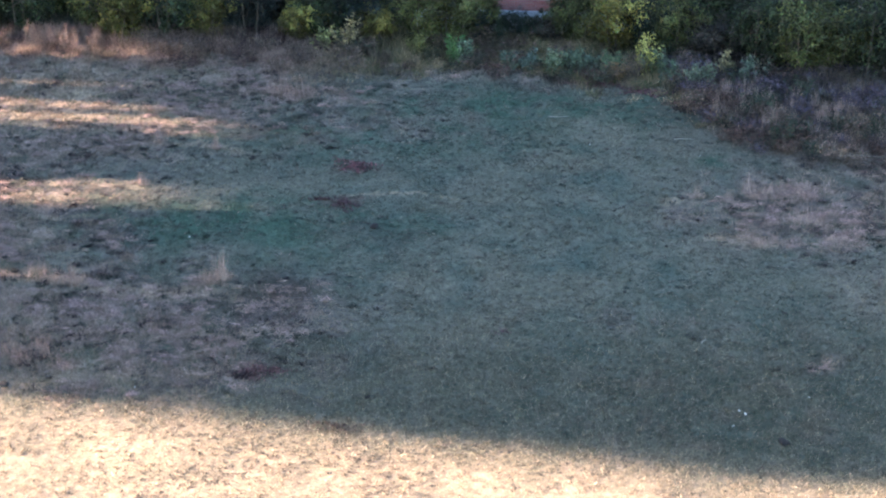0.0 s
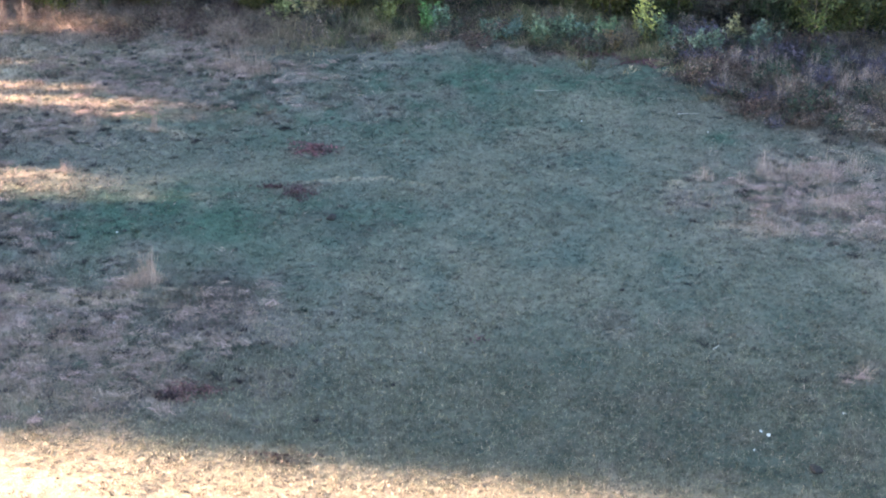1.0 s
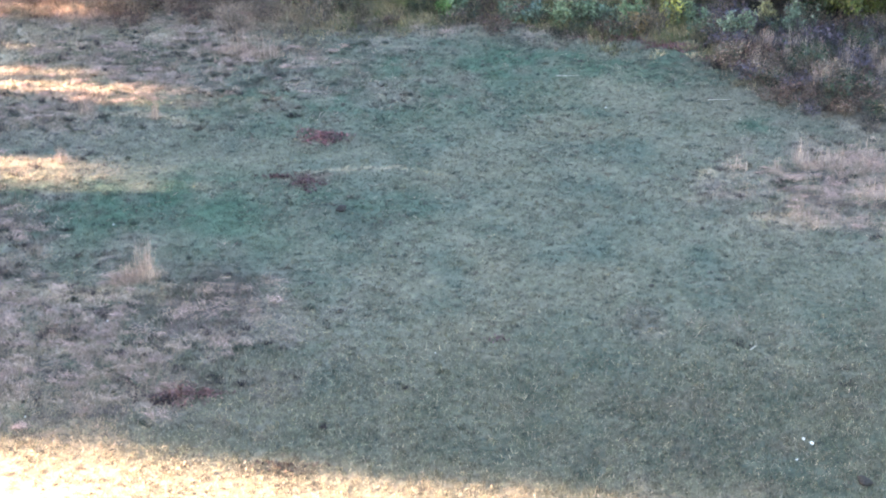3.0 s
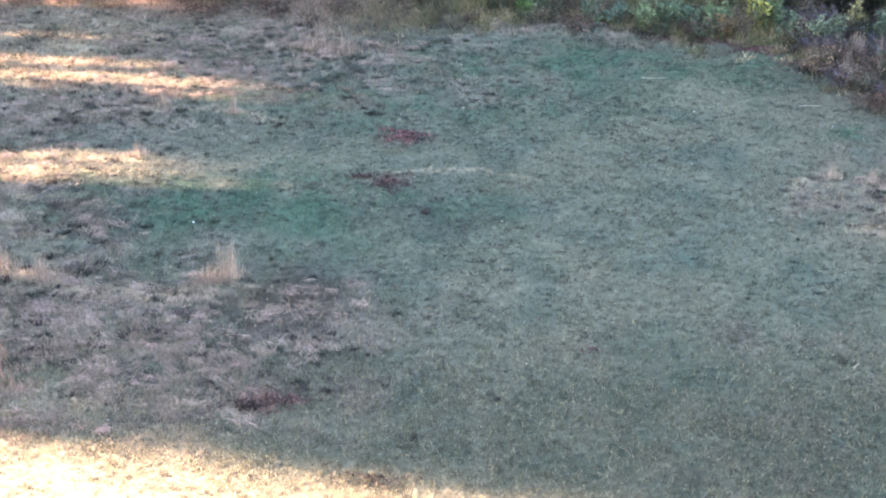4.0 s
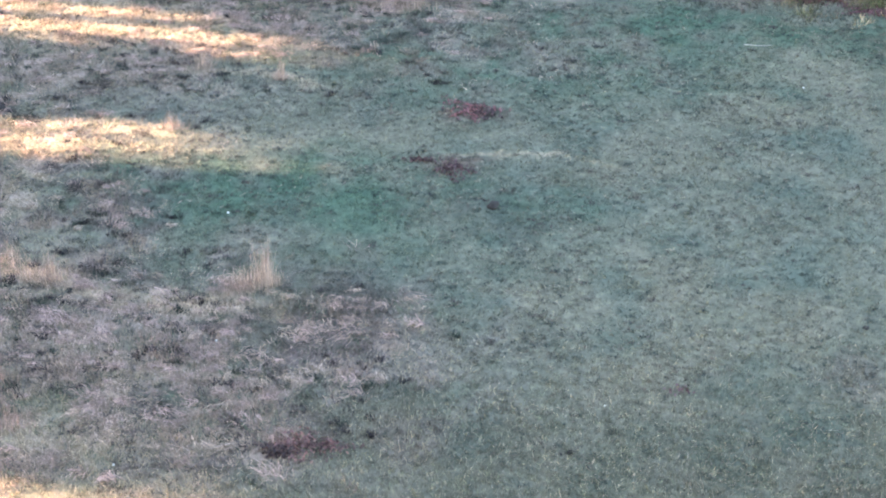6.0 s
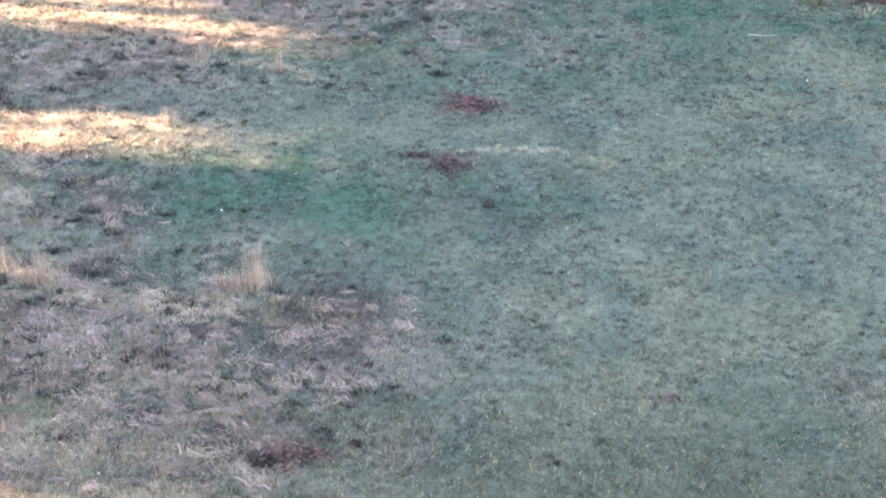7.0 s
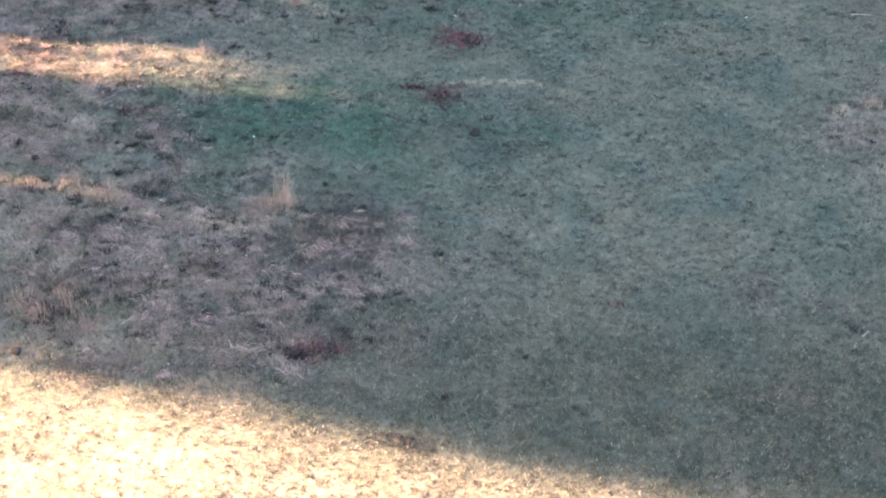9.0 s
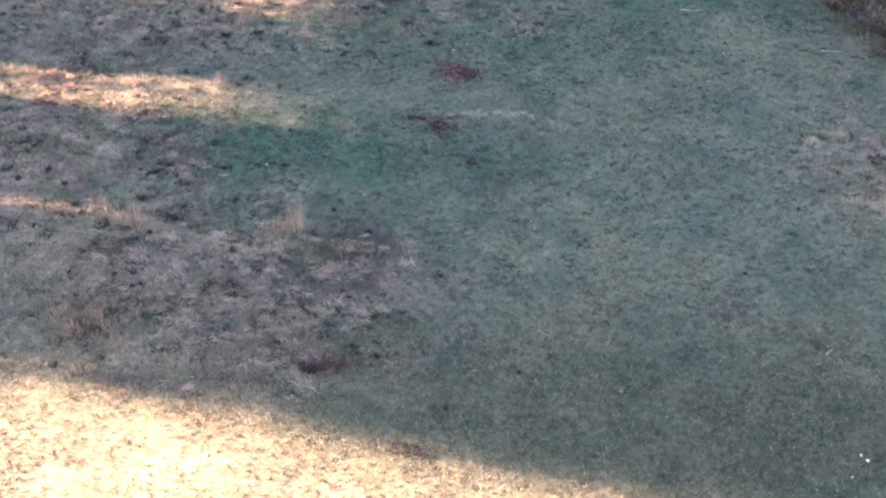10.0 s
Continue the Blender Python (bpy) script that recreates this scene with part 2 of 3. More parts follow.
def blades(roots, n, spread, tall, wide, lean, colours, gen, jitter=0.25, vary=0.6):
    """Grass: n tapering blades round each root (m, 3); tall may be one number or one a root. Returns verts, faces, tints."""
    m = len(roots)
    tall = np.broadcast_to(tall, (m,))
    ang = gen.random((m, n)) * 2 * np.pi
    rad = spread * np.sqrt(gen.random((m, n)))
    base = np.repeat(roots[:, None, :], n, 1).copy()
    base[..., 0] += rad * np.cos(ang)
    base[..., 1] += rad * np.sin(ang)
    h = tall[:, None] * (1.15 - vary + vary * gen.random((m, n)))
    la = ang + gen.normal(0, 0.8, (m, n))
    off = h * lean * (0.3 + gen.random((m, n)))
    tip = base.copy()
    tip[..., 0] += off * np.cos(la)
    tip[..., 1] += off * np.sin(la)
    tip[..., 2] += h
    wa = gen.random((m, n)) * np.pi
    w = wide * (0.6 + 0.8 * gen.random((m, n)))
    side = np.stack([np.cos(wa) * w, np.sin(wa) * w, 0 * w], -1)
    v = np.stack([base - side, base + side, tip], 2).reshape(-1, 3)
    f = np.arange(len(v)).reshape(-1, 3)
    c = np.repeat(colours[:, None, :], n, 1) * (1 + jitter * gen.normal(0, 1, (m, n, 1))).clip(0.4, 1.8)
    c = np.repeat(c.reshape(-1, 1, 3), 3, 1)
    # feet tinted darker, tips lighter
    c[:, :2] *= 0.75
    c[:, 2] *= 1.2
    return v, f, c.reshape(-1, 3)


def leaves(points, size, colours, gen, normal_up=0.4):
    """Leaf quads (folded along the middle into two triangles) at points."""
    m = len(points)
    a = gen.normal(0, 1, (m, 3))
    a /= np.linalg.norm(a, axis=1)[:, None]
    nrm = gen.normal(0, 1, (m, 3))
    nrm[:, 2] = np.abs(nrm[:, 2]) + normal_up
    b = np.cross(nrm, a)
    b /= np.linalg.norm(b, axis=1)[:, None] + 1e-9
    s = size * (0.6 + 0.8 * gen.random((m, 1)))
    v = np.stack([points - a * s, points + b * s * 0.55, points + a * s, points - b * s * 0.55], 1).reshape(-1, 3)
    f = np.arange(len(v)).reshape(-1, 4)
    return v, f, np.repeat(colours, 4, 0)


# ---- the ground: one sheet to the horizon ----
def build_ground():
    xs = np.concatenate([-np.geomspace(2500, 30, 22), np.arange(-27, 21.01, 0.16), np.geomspace(24, 2500, 22)])
    ys = np.concatenate([-np.geomspace(2500, 6, 22), np.arange(-2, 14, 1.0), np.arange(14, 56.01, 0.16), np.geomspace(59, 2500, 22)])
    gx, gy = np.meshgrid(xs, ys)
    keep = ((gx > -60) & (gx < 60) & (gy > -30) & (gy < 100)).astype(float)
    z = height(gx, gy) * keep
    v = np.stack([gx, gy, z], -1).reshape(-1, 3)
    nx, ny = len(xs), len(ys)
    i = (np.arange(ny - 1)[:, None] * nx + np.arange(nx - 1)[None]).ravel()
    f = np.stack([i, i + 1, i + nx + 1, i + nx], 1)
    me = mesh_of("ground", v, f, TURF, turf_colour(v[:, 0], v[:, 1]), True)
    return tagged(new("ground", me), "grazed autumn pasture with green hollows and dry weedy patches", "ground", kind="structure")


build_ground()


def in_view(x, y):
    """The stretch of the field that the camera passes over."""
    return (y > 14.6) & (y < 49) & (x > -15.0 - 0.30 * (y - 16)) & (x < 11.6 + 0.19 * (y - 18))


def build_turf():
    """Short grazed grass over the field, blade clump by blade clump."""
    n = 165000
    x, y = rng.uniform(-25, 19, n), rng.uniform(14.6, 50, n)
    dens = np.clip(1.15 - (y - 18) / 60, 0.4, 1)
    ok = in_view(x, y) & (rng.random(n) < dens)
    x, y = x[ok], y[ok]
    dry = blobs(x, y, DRY)
    roots = np.stack([x, y, height(x, y) - 0.01], 1)
    tall = 0.045 + 0.05 * fbm(x, y, 0.8) + 0.07 * dry * fbm(x + 3, y, 0.5)
    tall = tall * np.clip(0.55 + (y - 19.0 + 0.2 * (x + 9)) / 4, 0.55, 1)
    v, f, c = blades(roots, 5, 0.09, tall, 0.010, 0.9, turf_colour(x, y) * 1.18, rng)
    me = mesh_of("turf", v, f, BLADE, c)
    tagged(new("grass", me), "short grazed grass, dull green with straw blades", "grass", kind="stuff")


build_turf()


def build_stubble():
    """Thin upright stubble of the foreground: olive, brown and straw blades standing singly."""
    n = 95000
    x, y = rng.uniform(-18, 14, n), rng.uniform(14.6, 26.2, n)
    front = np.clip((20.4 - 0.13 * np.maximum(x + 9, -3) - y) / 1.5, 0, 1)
    ok = in_view(x, y) & (rng.random(n) < np.clip((26.5 - y) / 4, 0, 1) * (0.85 - 0.55 * front))
    x, y, front = x[ok], y[ok], front[ok][:, None]
    pick = rng.random((len(x), 1))
    own = np.where(pick < 0.34, (0.040, 0.050, 0.038), np.where(pick < 0.55, (0.165, 0.180, 0.122), np.where(pick < 0.78, (0.190, 0.172, 0.122), (0.44, 0.35, 0.265))))
    # blades brightened along the foreground sun strip, sunlight put into their colour
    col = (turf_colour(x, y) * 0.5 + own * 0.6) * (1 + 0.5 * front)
    roots = np.stack([x, y, height(x, y) - 0.005], 1)
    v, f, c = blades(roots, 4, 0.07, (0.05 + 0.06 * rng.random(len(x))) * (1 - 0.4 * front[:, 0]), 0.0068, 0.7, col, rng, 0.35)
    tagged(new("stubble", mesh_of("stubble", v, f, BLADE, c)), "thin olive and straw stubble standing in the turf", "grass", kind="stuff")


build_stubble()


def build_weeds():
    """Rough dry weeds on the dry patches: dark stalks below, pale lodged straw lying over them."""
    n = 120000
    x, y = rng.uniform(-25, 19, n), rng.uniform(14.6, 50, n)
    d = blobs(x, y, DRY)
    patchy = np.clip(fbm(x, y, 0.9) * 5.5 - 2.3, 0, 1)
    ok = (rng.random(n) < d ** 1.5 * (0.06 + 0.50 * patchy)) & in_view(x, y)
    x, y, patchy = x[ok], y[ok], patchy[ok]
    roots = np.stack([x, y, height(x, y) - 0.02], 1)
    pick = (rng.random(len(x)) * 0.42 + fbm(x + 33, y, 0.9) * 1.15 - 0.28)[:, None]
    col = np.where(pick < 0.22, (0.060, 0.048, 0.045), np.where(pick < 0.42, (0.22, 0.165, 0.140), np.where(pick < 0.60, (0.10, 0.115, 0.085), np.where(pick < 0.76, (0.44, 0.315, 0.270), (0.52, 0.39, 0.33)))))
    lying = pick[:, 0] > 0.58
    for low, lean, tall, kind_word in ((lying, 2.0, 0.085, "pale lodged straw"), (~lying, 0.9, 0.16, "grey-brown weeds")):
        k = int(low.sum())
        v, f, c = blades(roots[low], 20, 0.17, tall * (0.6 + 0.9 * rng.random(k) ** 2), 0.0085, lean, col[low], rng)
        tagged(new("dry_weeds", mesh_of("weeds", v, f, BLADE, c)), kind_word + " matted over the pasture", "weeds", kind="stuff")


build_weeds()


def drift(x, y, rx, ry, clumps, count, tall, wide, lean, colours, gen, turn=0.15):
    """Plants gathered in oblong drifts round (x, y). Returns verts, faces, tints."""
    m = len(x)
    a = gen.normal(0, turn, (m, 1))
    u, w = gen.normal(0, 1, (m, clumps)) * rx[:, None], gen.normal(0, 1, (m, clumps)) * ry[:, None]
    px = (x[:, None] + u * np.cos(a) - w * np.sin(a)).ravel()
    py = (y[:, None] + u * np.sin(a) + w * np.cos(a)).ravel()
    roots = np.stack([px, py, height(px, py) - 0.005], 1)
    return blades(roots, count, 0.05, np.repeat(tall, clumps), wide, lean, np.repeat(colours, clumps, 0), gen)


def build_flecks():
    """Dark rosettes and pale withered plants sprinkled through the grazed turf, and dark drifts that paint in shaded
    gaps.
    """
    n = 105000
    x, y = rng.uniform(-25, 19, n), rng.uniform(14.6, 49, n)
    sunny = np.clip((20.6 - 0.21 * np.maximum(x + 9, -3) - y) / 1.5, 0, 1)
    ok = in_view(x, y) & (rng.random(n) < np.clip(fbm(x, y, 1.6) * 2.6 - 0.75, 0.10, 1) * (0.7 + 0.9 * sunny))
    x, y = x[ok], y[ok]
    roots = np.stack([x, y, height(x, y)], 1)
    pick = rng.random(len(x))[:, None]
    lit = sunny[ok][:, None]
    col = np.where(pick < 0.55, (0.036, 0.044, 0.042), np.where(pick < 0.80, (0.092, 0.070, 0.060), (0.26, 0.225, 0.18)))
    # warm sunlit tint put into the fleck colour along the sun strip
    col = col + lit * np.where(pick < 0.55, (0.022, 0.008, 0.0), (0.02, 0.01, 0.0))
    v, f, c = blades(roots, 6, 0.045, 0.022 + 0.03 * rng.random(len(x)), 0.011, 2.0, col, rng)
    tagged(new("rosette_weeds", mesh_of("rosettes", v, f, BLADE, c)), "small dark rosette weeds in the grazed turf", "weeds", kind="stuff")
    n = 30000
    x, y = rng.uniform(-25, 19, n), rng.uniform(18, 50, n)
    far = np.clip((y - 20) / 12, 0.25, 1)
    ok = in_view(x, y) & (rng.random(n) < far * (0.11 + 0.45 * blobs(x, y, DRY) + 0.15 * blobs(x, y, LUSH)) * np.clip(fbm(x + 50, y, 1.4) * 3 - 0.8, 0.1, 1) * (1 - np.clip((21.5 - 0.21 * np.maximum(x + 9, -3) - y) / 1.5, 0, 1)))
    x, y = x[ok], y[ok]
    m = len(x)
    size = 0.4 + 0.6 * rng.random(m) ** 2.5
    # dark blades stand in for shade between tussocks
    col = np.where(rng.random((m, 1)) < 0.7, (0.040, 0.052, 0.050), (0.070, 0.052, 0.054))
    v, f, c = drift(x, y, 0.13 * size, 0.045 * size, 6, 5, 0.04 + 0.04 * rng.random(m), 0.009, 1.4, col, rng)
    tagged(new("shade_drift", mesh_of("shade_drift", v, f, BLADE, c)), "drifts of dark blades standing in for shaded gaps in turf", "weeds", kind="stuff")


build_flecks()


def pale_corner(x, y):
    """Falls from 1 to 0 towards the far sunward corner, kept pale and smooth to stand in for soft sunlight."""
    return 1 - 0.85 * np.clip((-12.8 - x) / 2, 0, 1) * np.clip((y - 37.5) / 2, 0, 1)


def build_dark_stems():
    """Brown-black stems that paint in the shaded gaps between the lodged bunches of the dry patches."""
    n = 9000
    x, y = rng.uniform(-25, 19, n), rng.uniform(20.8, 47, n)
    ok = in_view(x, y) & (rng.random(n) < blobs(x, y, DRY) ** 1.3 * np.clip(fbm(x + 9, y + 31, 1.3) * 4 - 1.5, 0.08, 1) * 0.8 * pale_corner(x, y))
    x, y = x[ok], y[ok]
    m = len(x)
    size = 0.5 + 0.7 * rng.random(m) ** 2
    col = np.where(rng.random((m, 1)) < 0.6, (0.030, 0.024, 0.030), (0.034, 0.046, 0.038))
    v, f, c = drift(x, y, 0.13 * size, 0.06 * size, 9, 6, 0.08 + 0.08 * rng.random(m), 0.008, 0.8, col, rng, 0.3)
    tagged(new("gap_shade_stems", mesh_of("gap_shade_stems", v, f, BLADE, c)), "blackish stems painting shaded gaps in the dry weedy patches", "weeds", kind="stuff")


build_dark_stems()


def build_mats():
    """Lodged bunches of withered grass: arched pinkish straw combed to one side, tinted darker at the root."""
    n = 15000
    x, y = rng.uniform(-25, 19, n), rng.uniform(19.5, 46, n)
    d = blobs(x, y, DRY)
    ok = in_view(x, y) & (rng.random(n) < np.clip(d * 1.4 - 0.4, 0, 1) * np.clip(fbm(x + 14, y + 5, 1.1) * 4 - 1.5, 0.12, 1) * 0.85 * pale_corner(x, y))
    x, y = x[ok], y[ok]
    m, k = len(x), 42
    size = 0.5 + 0.8 * rng.random((m, 1)) ** 1.7
    way = rng.normal(0, 0.5, (m, 1)) + np.where(rng.random((m, 1)) < 0.5, 0.0, np.pi)
    way = way + rng.normal(0, 0.6, (m, k))
    bx, by = x[:, None] + rng.normal(0, 0.13, (m, k)) * size, y[:, None] + rng.normal(0, 0.06, (m, k)) * size
    long, rise = size * (0.15 + 0.22 * rng.random((m, k))), size * (0.05 + 0.09 * rng.random((m, k)))
    z = height(bx, by)
    w = 0.003 + 0.0035 * rng.random((m, k))
    dx, dy = np.cos(way), np.sin(way)
    pts = []
    for t, h, s in ((0, -0.01, 0.8), (0.45, 1.0, 1.0), (1.0, 0.55, 0.25)):
        for sgn in (-1, 1):
            pts.append(np.stack([bx + dx * long * t - dy * w * s * sgn, by + dy * long * t + dx * w * s * sgn, z + rise * h], -1))
    v = np.stack(pts, 2).reshape(-1, 3)
    i = np.arange(m * k)[:, None] * 6
    f = np.concatenate([i + np.array((0, 1, 3, 2)), i + np.array((2, 3, 5, 4))])
    base = np.where(rng.random((m, 1)) < 0.65, (0.510, 0.352, 0.312), (0.430, 0.320, 0.258)) * (0.55 + 0.6 * rng.random((m, 1)))
    c = np.repeat(base[:, None, :], k, 1) * (0.6 + 0.7 * rng.random((m, k, 1)))
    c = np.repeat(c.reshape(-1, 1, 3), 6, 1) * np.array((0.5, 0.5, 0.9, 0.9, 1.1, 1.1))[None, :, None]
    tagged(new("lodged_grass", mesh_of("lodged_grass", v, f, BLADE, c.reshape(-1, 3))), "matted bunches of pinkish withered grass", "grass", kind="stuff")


build_mats()

# ---- hedge of shrubs along the far side ----


def tube(bm, a, b, r0, r1, sides=6):
    a, b = Vector(a), Vector(b)
    q = (b - a).to_track_quat("Z", "Y")
    ring = []
    for p, r in ((a, r0), (b, r1)):
        ring.append([bm.verts.new(p + q @ Vector((r * math.cos(2 * math.pi * k / sides), r * math.sin(2 * math.pi * k / sides), 0))) for k in range(sides)])
    for k in range(sides):
        bm.faces.new((ring[0][k], ring[0][(k + 1) % sides], ring[1][(k + 1) % sides], ring[1][k]))
    bm.faces.new(ring[1])


def woody_plant(name, tall, wide, base, count, leaf, colour, seed, label, category, stems=5, clump=0.085):
    """Shrub or tree: stems with limbs under a ragged crown of single leaves gathered in clumps."""
    gen = np.random.default_rng(seed)
    top = new(name)
    bm = bmesh.new()
    clumps = []
    for s in range(stems):
        a = 2 * math.pi * (s + gen.random() * 0.7) / stems
        foot = (0.12 * wide * math.cos(a) * (stems > 1), 0.12 * wide * math.sin(a) * (stems > 1), -0.1)
        reach = wide * (0.15 + 0.4 * gen.random()) * (1 if stems > 1 else 0.1)
        knee = Vector((foot[0] + reach * 0.45 * math.cos(a), foot[1] + reach * 0.45 * math.sin(a), tall * 0.42))
        tip = Vector((reach * math.cos(a), reach * math.sin(a), tall * (0.7 + 0.25 * gen.random())))
        r = tall * 0.013
        tube(bm, foot, knee, r, r * 0.7)
        tube(bm, knee, tip, r * 0.7, r * 0.2)
        for k in range(9 if stems == 1 else 4):
            t = gen.random()
            o = knee.lerp(tip, t)
            b = gen.random() * 2 * math.pi
            e = o + Vector((math.cos(b), math.sin(b), 0.25 + 0.5 * gen.random())) * wide * (0.20 + 0.22 * gen.random())
            tube(bm, o, e, r * 0.35, r * 0.1, 4)
            clumps.append(tuple(e))
        clumps.append(tuple(tip))
    part("stem", from_bm("stem", bm, BARK, True), top)
    cl = np.array(clumps)
    extra = gen.normal(0, 1, (len(cl) * 2, 3))
    extra /= np.linalg.norm(extra, axis=1)[:, None]
    mid = np.array((0, 0, (base + tall) / 2))
    shell = mid + extra * np.array((wide * 0.48, wide * 0.48, (tall - base) * 0.48)) * (0.55 + 0.45 * gen.random((len(extra), 1)))
    cl = np.concatenate([cl, shell])
    cl = cl[cl[:, 2] > base * 0.8]
    which = gen.integers(0, len(cl), count)
    size = np.minimum(wide, tall) * (0.04 + clump * gen.random(len(cl)))
    off = gen.normal(0, 1, (count, 3)) * size[which][:, None]
    pts = cl[which] + off
    pts[:, 2] = np.maximum(pts[:, 2], 0.05)
    shade = (0.22 + 1.45 * gen.random(len(cl)) ** 1.6)[which][:, None]
    tint = np.asarray(colour) * shade * np.stack([0.85 + 0.4 * gen.random(count), 0.9 + 0.2 * gen.random(count), 0.8 + 0.4 * gen.random(count)], 1)
    v, f, c = leaves(pts, leaf, tint, gen)
    part("crown", mesh_of("crown", v, f, LEAF, c), top)
    return tagged(top, label, category)


SHRUBS = []
for k, (tall, wide, colour, word) in enumerate([
        (2.6, 2.6, (0.032, 0.052, 0.036), "dark green"), (3.2, 2.8, (0.052, 0.074, 0.036), "olive green"), (2.2, 2.2, (0.230, 0.225, 0.065), "yellow-green"),
        (3.6, 3.0, (0.024, 0.038, 0.034), "dark green"), (2.0, 2.4, (0.062, 0.060, 0.052), "brownish"), (2.8, 2.4, (0.110, 0.128, 0.048), "yellowing green")]):
    SHRUBS.append(woody_plant("shrub", tall, wide, 0.2, 6500, 0.055, colour, 20 + k, word + " leafy shrub in the field-edge hedge", "shrub", 5, 0.055))
    SHRUBS[-1]["group"] = "shrubs of the hedge"


def hedge_front(x):
    """The line along which the hedge's front stands."""
    return np.interp(x, [-25.6, -10.1, -3.5, 2.4, 8.0, 12.0, 17.6, 24.4], [46.65, 47.30, 47.40, 46.97, 46.57, 45.51, 44.05, 42.27])


# bright shrubs that stand out at the front of the hedge: x, y, sort, size
FEATURE = [(5.44, 48.06, 2, 1.1), (7.77, 47.73, 5, 0.95), (11.16, 46.65, 1, 0.95), (12.79, 46.21, 5, 1.1), (14.21, 46.16, 5, 0.95), (15.43, 45.71, 1, 1.1), (9.56, 47.01, 4, 0.9), (-1.52, 48.17, 5, 1.1), (-0.61, 48.91, 5, 0.85), (3.41, 48.98, 1, 0.8), (-0.36, 48.48, 3, 0.45), (0.39, 48.64, 0, 0.5), (1.13, 48.72, 3, 0.42), (1.80, 48.66, 0, 0.48), (2.55, 48.67, 4, 0.6), (-2.85, 48.36, 5, 0.9), (3.90, 48.48, 5, 0.85),
           (-4.59, 48.12, 2, 0.7), (-7.87, 48.14, 2, 0.75), (-11.91, 48.43, 2, 1.0), (-16.78, 49.05, 5, 1.0)]
placed = set()
gen = random.Random(5)
for row in range(5):
    x = -29.0 + gen.random()
    while x < 24:
        y = hedge_front(x) + 1.1 + row * 2.3 + gen.uniform(-0.5, 0.5)
        clear = (-0.8 < x < 3.9 and row >= 1 and y < 56) or (row == 0 and any(abs(x - fx) < 0.9 for fx, fy, fk, fs in FEATURE))
        if not clear:
            k = gen.choice([0, 0, 1, 2, 3, 3, 3, 4, 5])
            if -0.6 < x < 3.9 and row == 0:
                k = gen.choice([0, 3, 4])
            s = gen.uniform(0.75, 1.15) * (0.42 if (-0.6 < x < 3.9 and row == 0) else 1.0)
            m = Matrix.Translation((x, y, float(height(np.array(x), np.array(y))) - 0.05)) @ Matrix.Rotation(gen.uniform(0, 6.28), 4, "Z") @ Matrix.Diagonal((s, s, s, 1))
            if k not in placed:
                SHRUBS[k].matrix_basis = m
                placed.add(k)
            else:
                sc = SHRUBS[k].scale.copy()
                SHRUBS[k].scale = (1, 1, 1)
                copy_thing(SHRUBS[k], m)
                SHRUBS[k].scale = sc
        x += gen.uniform(1.3, 2.5)
for x, y, k, s in FEATURE:
    sc, SHRUBS[k].scale = SHRUBS[k].scale.copy(), (1, 1, 1)
    copy_thing(SHRUBS[k], Matrix.Translation((x, y, -0.05)) @ Matrix.Rotation(gen.uniform(0, 6.28), 4, "Z") @ Matrix.Diagonal((s, s, s, 1)))
    SHRUBS[k].scale = sc

# ---- row of trees along the sunward side, which shades the field ----
gen = random.Random(11)
TREE = woody_plant("tree", 17.0, 5.6, 5.9, 17000, 0.30, (0.060, 0.085, 0.030), 41, "tall broadleaf tree with a dense olive crown", "tree", 1)
TREE["group"] = "trees of the windbreak"
THICKET = woody_plant("thicket_shrub", 7.4, 2.6, 0.1, 5200, 0.22, (0.050, 0.070, 0.030), 42, "dense green thicket shrub under the trees", "shrub", 6)
THICKET["group"] = "thicket under the windbreak"
TREE_X = -37.0
# gaps under the crowns, where the low sun comes through: (from, to) along the row
GAPS = [(27.42, 28.36), (31.35, 31.6), (33.1, 35.3), (39.0, 40.5), (41.5, 42.05), (43.4, 44.0), (46.5, 49.2)]


def clear_of_gaps(y, r):
    return all(y < a - r or y > b + r for a, b in GAPS)


def stand(thing, spots):
    """Sets a thing at the first pose and copies of it at the others."""
    for m in spots[1:]:
        copy_thing(thing, m)
    thing.matrix_basis = spots[0]


spots = []
for row in range(3):
    for k in range(21):
        y = 23.35 + k * 2.35 + (0 if k == 0 else gen.uniform(-0.3, 0.3))
        while not clear_of_gaps(y, 0.25):
            y += 0.1
        s = gen.uniform(0.96, 1.08)
        up = s * (1.10 if 24.0 < y < 30.6 else 1.09 if 37.0 < y < 41.6 else 1.04 if y < 45.0 else 0.97)
        spots.append(Matrix.Translation((TREE_X - row * 2.2, y + row * 0.11, -0.1)) @ Matrix.Rotation(gen.uniform(0, 6.28), 4, "Z") @ Matrix.Diagonal((s, s, up, 1)))
# unseen lower-crowned young trees added in gaps and at row's end to trim sunlight
for y, s in ((34.2, 0.97), (39.7, 1.04), (41.8, 0.85), (43.7, 0.85), (47.44, 0.88), (21.4, 1.12)):
    spots.append(Matrix.Translation((TREE_X - 1.1, y, -0.1)) @ Matrix.Rotation(gen.uniform(0, 6.28), 4, "Z") @ Matrix.Diagonal((0.8, 0.8, s, 1)))
stand(TREE, spots)
spots = []
